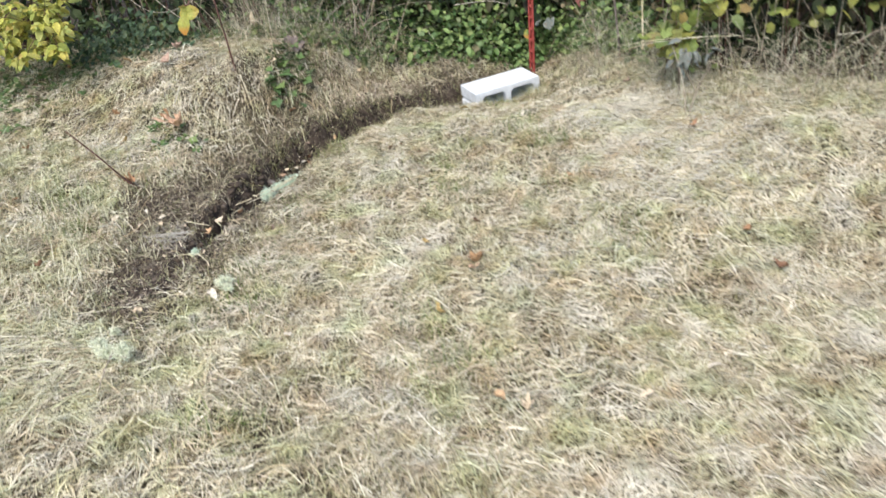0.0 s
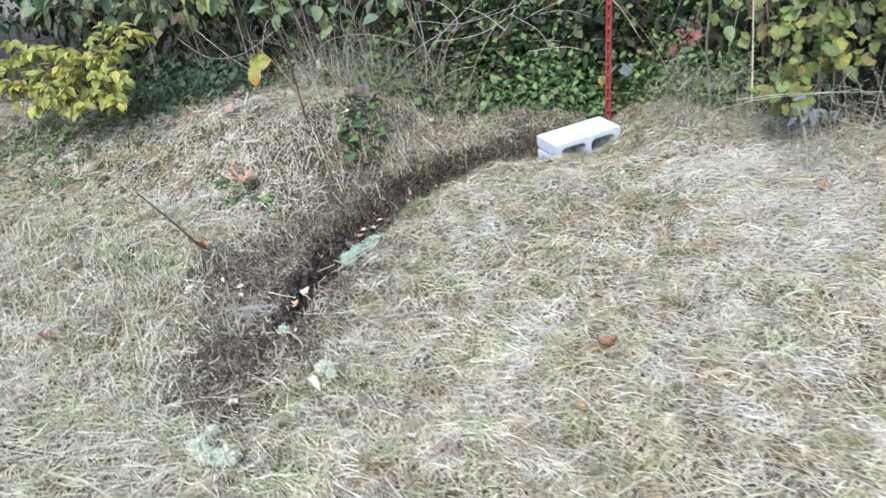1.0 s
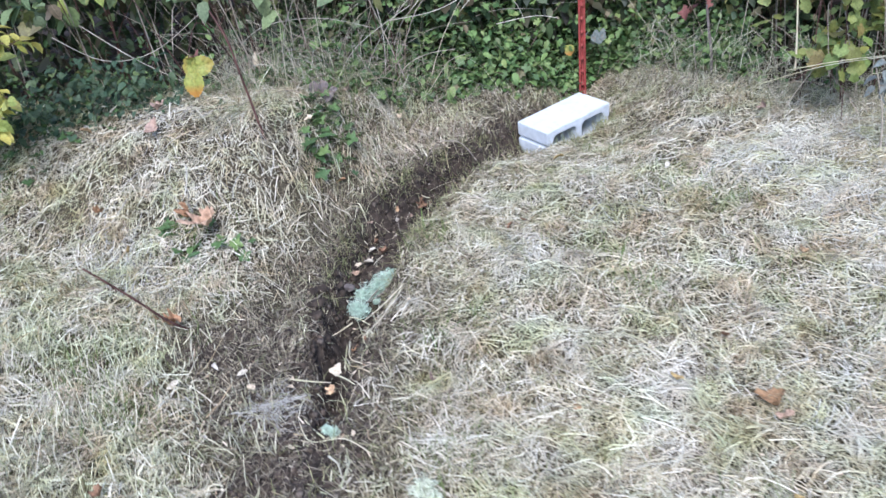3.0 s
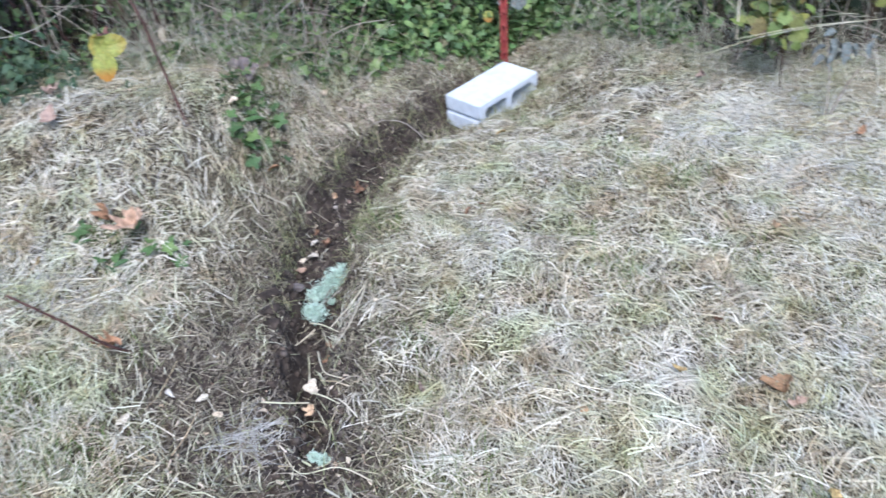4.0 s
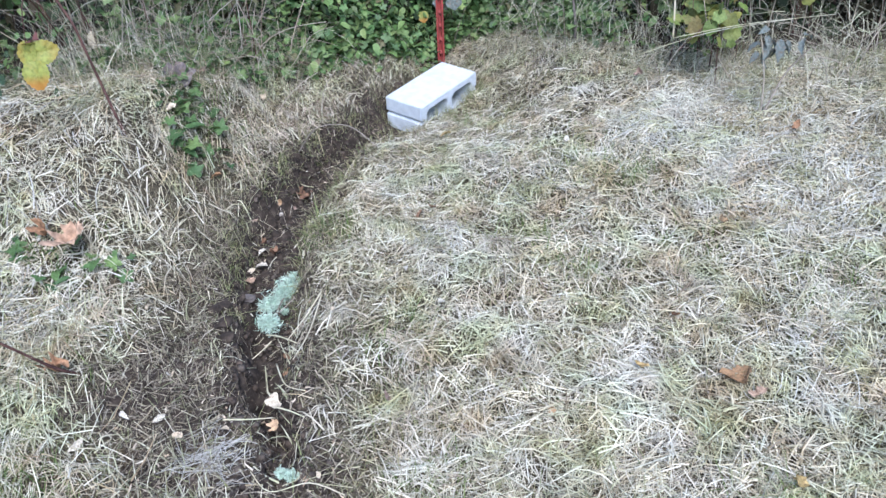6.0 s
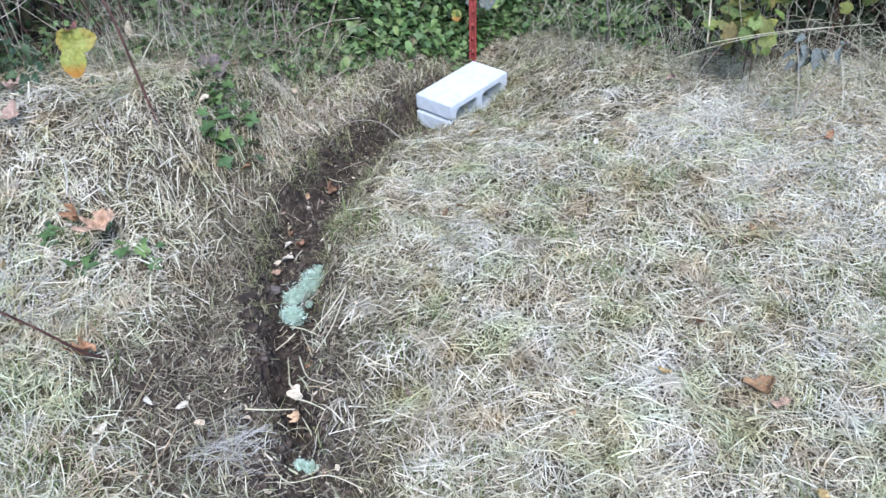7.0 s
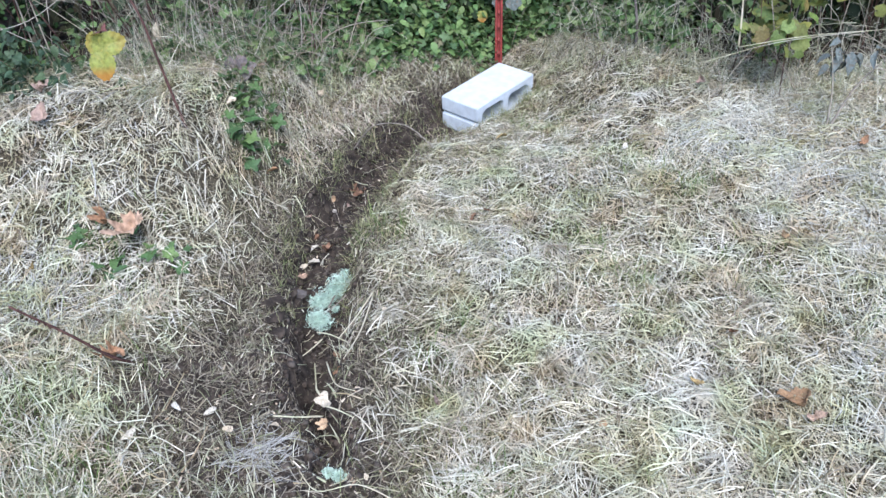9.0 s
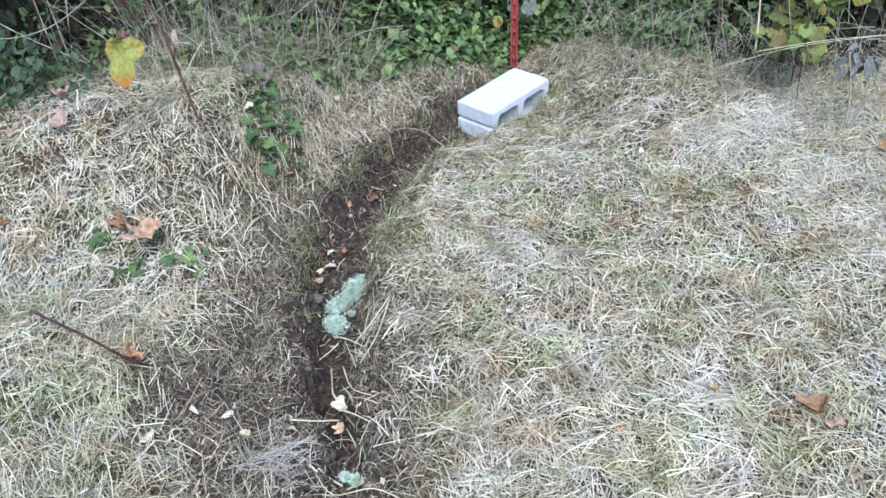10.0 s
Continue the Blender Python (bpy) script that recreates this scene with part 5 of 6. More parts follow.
def wisps(n, each):
    """Small bunches of stalks that lie the same way, raised over the mat."""
    cx, cy = rng.uniform(AREA[0], AREA[1], n * 3), rng.uniform(AREA[2], AREA[3], n * 3)
    keep = rng.random(n * 3) < in_view(cx, cy) * (1 - bare(cx, cy)) ** 2
    cx, cy = cx[keep][:n], cy[keep][:n]
    n = len(cx)
    lie = rng.uniform(0, math.pi, n)
    yaw = (lie[:, None] + rng.normal(0, 0.75, (n, each))).ravel()
    x, y = (cx[:, None] + rng.normal(0, 0.028, (n, each))).ravel(), (cy[:, None] + rng.normal(0, 0.028, (n, each))).ravel()
    ln = rng.uniform(0.03, 0.12, n * each)
    yaw, share = laid(x, y, yaw)
    ln = ln * share
    t = np.linspace(-0.5, 0.5, 4)[None]
    across = ln[:, None] * rng.normal(0, 0.06, n * each)[:, None] * t * t * 2
    px = x[:, None] + np.cos(yaw)[:, None] * ln[:, None] * t - np.sin(yaw)[:, None] * across
    py = y[:, None] + np.sin(yaw)[:, None] * ln[:, None] * t + np.cos(yaw)[:, None] * across
    rise = np.repeat(rng.uniform(0.01, 0.035, n), each) * rng.uniform(0.5, 1.0, n * each)
    pz = gz(px, py) + np.maximum(rise[:, None] * (1 - 2.2 * t * t) + 0.01 + rng.normal(0, 0.12, n * each)[:, None] * ln[:, None] * t, 0.003)
    w = rng.uniform(0.0008, 0.0023, n * each)[:, None] * np.linspace(1, 0.6, 4)[None]
    roll = rng.uniform(-1, 1, n * each)[:, None]
    half = np.stack([-np.sin(yaw)[:, None] * np.cos(roll) * w, np.cos(yaw)[:, None] * np.cos(roll) * w, np.sin(roll) * w], -1)
    tagged(new("hay_wisps", ribbons("hay_wisps", np.stack([px, py, pz], -1), half, M_HAY)), "small raised bunches of dry cut grass", "hay", kind="stuff")


wisps(1900, 20)

# the same lawn around, thinner and coarser
AREA = (-8.0, 8.0, -8.0, 3.2)
tagged(lying(85000, lambda x, y: (y < hedge_y(x) + 0.1) * (1 - 0.96 * (in_view(x, y) > 0.35)), M_HAY, "outer_hay", (0.05, 0.16), (0.003, 0.007), (0.0, 0.03), k=3, wild=2.5, steep=0.1, tries=2.2, curve=0.14), "dry cut grass over the lawn around", "hay", kind="stuff")
AREA = (-3.3, 3.3, -1.9, 3.9)


def mats(spots, mat, low=0.012, high=0.034):
    """Thin bleached mats of very fine hay."""
    for mx, my, r, n, thick in spots:
        x, y = rng.normal(mx, r * 0.55, n), rng.normal(my, r * 0.45, n)
        yaw, ln = rng.normal(rng.uniform(0, 3), 0.8, n), rng.uniform(0.03, 0.12, n)
        t = np.linspace(-0.5, 0.5, 4)[None]
        arc = ln[:, None] * rng.normal(0, 0.2, n)[:, None] * t * t * 2
        px = x[:, None] + np.cos(yaw)[:, None] * ln[:, None] * t - np.sin(yaw)[:, None] * arc
        py = y[:, None] + np.sin(yaw)[:, None] * ln[:, None] * t + np.cos(yaw)[:, None] * arc
        pz = gz(px, py) + rng.uniform(low, high, n)[:, None]
        w = thick * rng.uniform(0.0005, 0.0011, n)[:, None] * np.ones(4)[None]
        half = np.stack([-np.sin(yaw)[:, None] * w, np.cos(yaw)[:, None] * w, 0.3 * w], -1)
        tagged(new("hay_mat", ribbons("hay_mat", np.stack([px, py, pz], -1), half, mat)), "thin bleached mat of fine hay", "hay", kind="stuff")


mats(((-0.32, 1.03, 0.085, 120, 0.75),), M_MAT_GREY, 0.014, 0.026)
mats(((-1.0, 1.5, 0.14, 110, 1.2), (-1.2, 1.62, 0.2, 80, 1.5), (-0.95, 1.95, 0.2, 50, 1.6), (-1.2, 2.2, 0.2, 50, 1.6)), M_MAT_GREY)
mats(((1.361, 2.278, 0.42, 1000, 1), (1.588, 2.107, 0.35, 450, 1), (0.954, 2.366, 0.2, 300, 1), (0.603, 2.125, 0.2, 160, 1), (0.249, 1.79, 0.12, 90, 1), (1.473, 1.86, 0.35, 420, 1), (1.223, 1.335, 0.25, 160, 1), (1.25, 2.601, 0.25, 250, 1)), M_MAT)

m = 220000
sx, sy = rng.uniform(AREA[0], AREA[1], m), rng.uniform(AREA[2], AREA[3], m)
green_share = 0.35 - 0.15 * smooth(sx, 0.6, 1.1) * smooth(sy, 1.0, 1.6) + 0.4 * np.sin(3.1 * sx + 1.7 * sy + 0.5) * np.sin(2.3 * sy - 1.1 * sx) + 0.35 * smooth(-sx, 0.4, 0.9) * (1 - smooth(sy, 1.5, 1.9))
keep = (rng.random(m) < np.clip(green_share, 0.08, 1)) & (rng.random(m) < in_view(sx, sy)) & (rng.random(m) > bare(sx, sy)) & (rng.random(m) > 0.65 * smooth(-sx, 0.2, 0.5) * smooth(sy, 1.45, 1.75))
tagged(standing(sx[keep][:45000], sy[keep][:45000], "stubble", M_GRASS, (0.02, 0.075), (0.0015, 0.0035), 0.6, 3, 0.5), "short green and straw-coloured grass stubble between the hay", "grass", kind="stuff")

spots = [(0.724, 2.226, 0.16), (0.911, 2.145, 0.12), (0.632, 1.626, 0.1), (0.092, 1.413, 0.1), (0.56, 1.832, 0.1), (-0.9, 1.63, 0.13), (-0.65, 1.24, 0.05), (-0.16, 1.98, 0.06), (-0.1, 1.92, 0.07), (0.947, 0.838, 0.1),
         (0.279, 0.724, 0.12), (0.196, 0.948, 0.08), (-1.9, 1.85, 0.18), (0.35, 2.752, 0.08), (-0.6, 2.38, 0.15), (-0.62, 2.26, 0.1), (-0.62, 2.5, 0.1), (1.352, 1.502, 0.14), (1.133, 0.636, 0.14), (0.617, 0.174, 0.12), (0.985, 1.727, 0.1), (-0.95, 1.1, 0.16), (-0.75, 0.95, 0.14)]
tx = np.concatenate([rng.normal(a, r * 0.6, int(9000 * r * r + 40)) for a, b, r in spots])
ty = np.concatenate([rng.normal(b, r * 0.6, int(9000 * r * r + 40)) for a, b, r in spots])
keep = ~block_zone(tx, ty) & (bare(tx, ty) < 0.6)
tagged(standing(tx[keep], ty[keep], "green_grass", M_GREEN, (0.03, 0.1), (0.0015, 0.0035), 0.7, 4, 0.6), "tufts of fresh green grass coming through the hay", "grass", kind="stuff")

# tufts that hang over the rims of the trench
t = np.repeat(rng.uniform(1.25, 2.75, 130), 16) + rng.normal(0, 0.012, 2080)
i = np.clip(np.searchsorted(RUN, t) - 1, 0, len(SEG) - 1)
edge = np.repeat(np.where(rng.random(130) < 0.5, -1, 1) * rng.uniform(0.085, 0.15, 130), 16) + rng.normal(0, 0.012, 2080)
edge = edge * np.interp(t, [0.5, 1.0, 1.6, 3.0], [0.55, 0.7, 1.0, 1.0])
tx, ty = LINE[i, 0] + SEG[i, 0] * (t - RUN[i]) / LEN[i] + edge * SEG[i, 1] / LEN[i], LINE[i, 1] + SEG[i, 1] * (t - RUN[i]) / LEN[i] - edge * SEG[i, 0] / LEN[i]
tagged(standing(tx, ty, "rim_grass", M_GRASS, (0.03, 0.1), (0.0012, 0.003), 0.8, 4, 0.9), "tufts of grass hanging over the trench rims", "grass", kind="stuff")

n = 60000
tx, ty = rng.uniform(-1.0, 0.35, n), rng.uniform(0.6, 3.1, n)
d, run, left = along(tx, ty)
share = np.where(left, (1 - 0.55 * smooth(run, 2.1, 2.5)) * smooth(d, 0.09 + 0.07 * smooth(run, 2.0, 2.4), 0.15 + 0.05 * smooth(run, 2.0, 2.4)) * (1 - smooth(d, 0.2, 0.5)), 0.8 * smooth(d, 0.09, 0.13) * (1 - smooth(d, 0.16, 0.34))) * smooth(run, 0.7, 1.0) * (1 - smooth(run, 2.9, 3.05))
keep = (rng.random(n) < share * (1 - 0.2 * bare(tx, ty) * (ty < 1.5)) * (0.55 + 0.45 * np.sin(41 * tx + 3 * np.sin(29 * ty)) * np.sin(37 * ty))) & ~block_zone(tx, ty)
half_way = rng.random(keep.sum()) < 0.6
tagged(standing(tx[keep][half_way], ty[keep][half_way], "rim_stubble", M_RIM, (0.015, 0.065), (0.0012, 0.0032), 0.7, 3, 0.5), "short brown and dull green stubble along the trench", "grass", kind="stuff")
tagged(lying(9000, lambda x, y: np.interp(along(x, y)[0], [0.1, 0.16, 0.3, 0.5], [0.05, 1.0, 0.7, 0.0]) * (y > 0.8) * (1 - 0.25 * bare(x, y) * (y < 1.5)) * ~block_zone(x, y), M_RIM, "rim_hay", (0.015, 0.07), (0.0012, 0.003), (0.004, 0.03), k=3, wild=3, steep=0.35, tries=30, curve=0.05), "dull brown bits of grass along the trench", "hay", kind="stuff")

tagged(lying(6500, lambda x, y: np.exp(-((x + 0.3 - 0.6 * (y - 2.65)) ** 2 / 0.03 + (y - 2.65) ** 2 / 0.1)) * (1 - 0.9 * dug(x, y)), M_BROWN_LITTER, "brown_litter", (0.012, 0.06), (0.0012, 0.0032), (0.01, 0.034), k=3, wild=3, steep=0.4, tries=90), "brown broken bits of grass on the bank", "litter", kind="stuff")

# blades that grow up against the block
s, o = rng.uniform(-0.04, 0.42, 900), 0.004 + np.abs(rng.normal(0, 0.035, 900))
keep = rng.random(900) < 0.45 + 0.55 * np.sin(22 * s + 1) ** 2
bx, by = (BD.x + b_u.x * s + b_u.y * o)[keep], (BD.y + b_u.y * s - b_u.x * o)[keep]
tagged(standing(bx, by, "block_grass", M_GRASS, (0.03, 0.085), (0.0015, 0.0035), 0.5, 4, 0.5), "short green and dry grass growing against the block", "grass", kind="stuff")

# tall dry grass at the foot of the hedge and on the bank
n = 1250
tx = rng.uniform(-1.15, -0.3, n)
ty = hedge_y(tx) - 0.08 + np.abs(rng.normal(0, 0.2, n))
tagged(standing(tx, ty, "dry_grass", M_HAY, (0.06, 0.46), (0.001, 0.003), 0.5, 6, 0.9), "uncut dry grass standing at the hedge foot", "grass", kind="stuff")
tx = rng.uniform(0.5, 2.6, 1200)
ty = hedge_y(tx) - 0.08 + rng.normal(0, 0.17, 1200)
tagged(standing(tx, ty, "dry_grass", M_GREY_GRASS, (0.08, 0.3), (0.0012, 0.0028), 0.6, 5, 0.9), "uncut dry grass standing among the vine stems", "grass", kind="stuff")

tx = rng.uniform(-2.6, 2.5, 3600)
ty = hedge_y(tx) + rng.normal(-0.02, 0.12, 3600)
keep = ~block_zone(tx, ty) & ((tx < -0.55) | (tx > 0.3) | (rng.random(3600) < 0.3))
tagged(standing(tx[keep], ty[keep], "rough_grass", M_GRASS, (0.04, 0.17), (0.0012, 0.003), 0.8, 4, 0.8), "ragged grass where the hay meets the hedge", "grass", kind="stuff")

tx, ty = rng.normal(-0.72, 0.2, 900), rng.normal(2.28, 0.16, 900)
tagged(standing(tx, ty, "bank_grass", M_HAY, (0.04, 0.2), (0.001, 0.0028), 0.9, 5, 1.0), "thin pale uncut grass on top of the bank", "grass", kind="stuff")

# tangled dead grass heaped against the hedge
def by_hedge(x, y, front, back):
    return np.exp(-np.where(y < hedge_y(x), (y - hedge_y(x)) / front, (y - hedge_y(x)) / back) ** 2) * ~block_zone(x, y)


tagged(lying(4800, lambda x, y: (x > 0.5) * by_hedge(x, y, 0.14, 0.12), M_GREY_GRASS, "dead_grass", (0.05, 0.2), (0.001, 0.003), (0.01, 0.26), k=4, wild=3, steep=0.6, tries=25, curve=0.15), "tangled dead grass heaped under the vines", "dead grass", kind="stuff")
tagged(lying(2200, lambda x, y: (x < -0.42) * (x > -1.15) * by_hedge(x, y, 0.15, 0.1), M_GREY_GRASS, "dead_grass", (0.05, 0.2), (0.001, 0.003), (0.01, 0.15), k=4, wild=3, steep=0.5, tries=35, curve=0.15), "tangled dead grass at the foot of the brambles", "dead grass", kind="stuff")
tagged(lying(2600, lambda x, y: (x > -0.3) * (x < 0.7) * by_hedge(x, y, 0.25, 0.12), M_ROOT, "dead_grass", (0.03, 0.12), (0.001, 0.003), (0.005, 0.05), k=4, wild=3, steep=0.4, tries=60, curve=0.15), "brown dead grass and litter behind the block", "dead grass", kind="stuff")

# ---- soil crumbs in the trench ----
def crumbs(n):
    t = rng.uniform(0.25, 3.15, n)
    i = np.clip(np.searchsorted(RUN, t) - 1, 0, len(SEG) - 1)
    c = LINE[i] + SEG[i] * ((t - RUN[i]) / LEN[i])[:, None]
    x, y = c[:, 0] + rng.normal(0, 0.085, n) - 0.03, c[:, 1] + rng.normal(0, 0.05, n)
    keep = ~block_zone(x, y)
    x, y = x[keep], y[keep]
    size = 0.0015 + 0.009 * rng.random(len(x)) ** 6
    cube = np.array([(a, b, c) for a in (-1, 1) for b in (-1, 1) for c in (-1, 1)], float) * 0.75
    v = cube[None] * size[:, None, None] * rng.uniform(0.6, 1.3, (len(x), 8, 3))
    v = v + np.stack([x, y, gz(x, y) + size * 0.4], -1)[:, None]
    f = np.array([(0, 1, 3, 2), (4, 6, 7, 5), (0, 4, 5, 1), (2, 3, 7, 6), (0, 2, 6, 4), (1, 5, 7, 3)])
    ob = new("soil_crumbs", mesh_from("soil_crumbs", v, f[None] + 8 * np.arange(len(x))[:, None, None], M_CLOD))
    tagged(ob, "loose dark crumbs of soil along the trench", "soil", kind="stuff")


crumbs(15000)

# ---- things in and beside the trench ----
def rock(name, x, y, size, mat, label, category, lift=0.65, flat=0.6):
    bm = bmesh.new()
    bmesh.ops.create_icosphere(bm, subdivisions=2, radius=1)
    chips = [(Vector(rng.normal(0, 1, 3)).normalized(), rng.uniform(0.55, 0.85)) for i in range(9)]
    off = Vector(rng.uniform(0, 50, 3))
    for v in bm.verts:
        # flat broken faces
        for way, far in chips:
            v.co -= way * max(0, v.co.dot(way) - far)
        v.co *= 1 + 0.3 * noise.noise(v.co * 0.9 + off) + 0.2 * noise.noise(v.co * 3.0 + off)
        v.co = Vector((v.co.x * size[0], v.co.y * size[1], v.co.z * size[2]))
    ob = part(name, bm, mat)
    ob.location = (x, y, gz1(x, y) + size[2] * lift)
    ob.rotation_euler = (rng.normal(0, 0.2), rng.normal(0, 0.2), rng.uniform(0, 6.2))
    return tagged(ob, label, category)


rock("stone", -0.392, 1.75, (0.034, 0.026, 0.015), M_STONE, "flat grey-brown stone in the trench", "stone", 0.6)
rock("stone", -0.353, 2.216, (0.014, 0.013, 0.011), M_PEBBLE, "small pale pebble in the trench", "stone")
rock("stone", -0.335, 2.13, (0.011, 0.009, 0.008), M_PEBBLE, "small pale pebble in the trench", "stone")
for cx, cy, cs in ((-0.395, 2.02, 0.02), (-0.33, 2.36, 0.018), (-0.41, 1.6, 0.026), (-0.42, 1.73, 0.022), (-0.40, 1.84, 0.02), (-0.36, 1.9, 0.016), (-0.25, 1.86, 0.016), (-0.37, 1.66, 0.022), (-0.2, 1.24, 0.018), (-0.26, 2.45, 0.02), (-0.2, 2.5, 0.016), (-0.1, 2.75, 0.022), (-0.15, 2.62, 0.018), (-0.04, 2.8, 0.018), (-0.4, 1.52, 0.034), (-0.375, 1.47, 0.026), (-0.43, 1.58, 0.03), (-0.39, 1.68, 0.026), (-0.3, 2.0, 0.02), (-0.36, 2.12, 0.024), (-0.33, 1.56, 0.024), (-0.42, 1.9, 0.024)):
    rock("soil_clod", cx, cy, (cs, cs * 0.8, cs * 0.6), M_SOIL, "dark lump of soil in the trench", "clod")

DRY_SHAPES = {
    "lobed": lambda m: dry_leaf("dry_lobed_leaf", m, "lobed", 0.9),
    "broad": lambda m: dry_leaf("dry_broad_leaf", m, "crisp", 1.15, 6, 56),
    "crumpled": lambda m: dry_leaf("dry_crumpled_leaf", m, "crisp", 1.5, 6, 48),
    "round": lambda m: dry_leaf("dry_round_leaf", m, "oval", 0.8, 3, 24),
    "folded": lambda m: dry_leaf("dry_folded_leaf", m, "folded", 0.7, 3, 24),
    "long": lambda m: long_leaf("dry_long_leaf", m, 0.45, 0.42, 0.9, 0.35, 0.14),
}
dry_made = {}


def fallen(shape, mat, x, y, size, label, lift=None, tilt=0.4, yaw=None, prop=0.0):
    lift = 0.022 + (0.0 if "half under" in label else 0.017) * (1 - float(bare(x, y))) if lift is None else lift
    key = (shape, mat.name, int(rng.integers(3)))
    if key not in dry_made:
        dry_made[key] = DRY_SHAPES[shape](mat)
    ob = new("fallen_leaf", dry_made[key])
    a = rng.uniform(0, 2 * math.pi) if yaw is None else yaw
    m = Matrix.Rotation(prop, 4, "X") @ Matrix.Rotation(a, 4, "Z") @ Matrix.Rotation(rng.normal(0, tilt), 4, "X") @ Matrix.Rotation(rng.normal(0, tilt), 4, "Y")
    ob.matrix_world = Matrix.Translation((x, y, gz1(x, y) + lift)) @ m @ Matrix.Translation((0, -0.4 * size, 0)) @ Matrix.Diagonal((size, size, size, 1))
    return tagged(ob, label, "leaf", "fallen leaves on the grass")


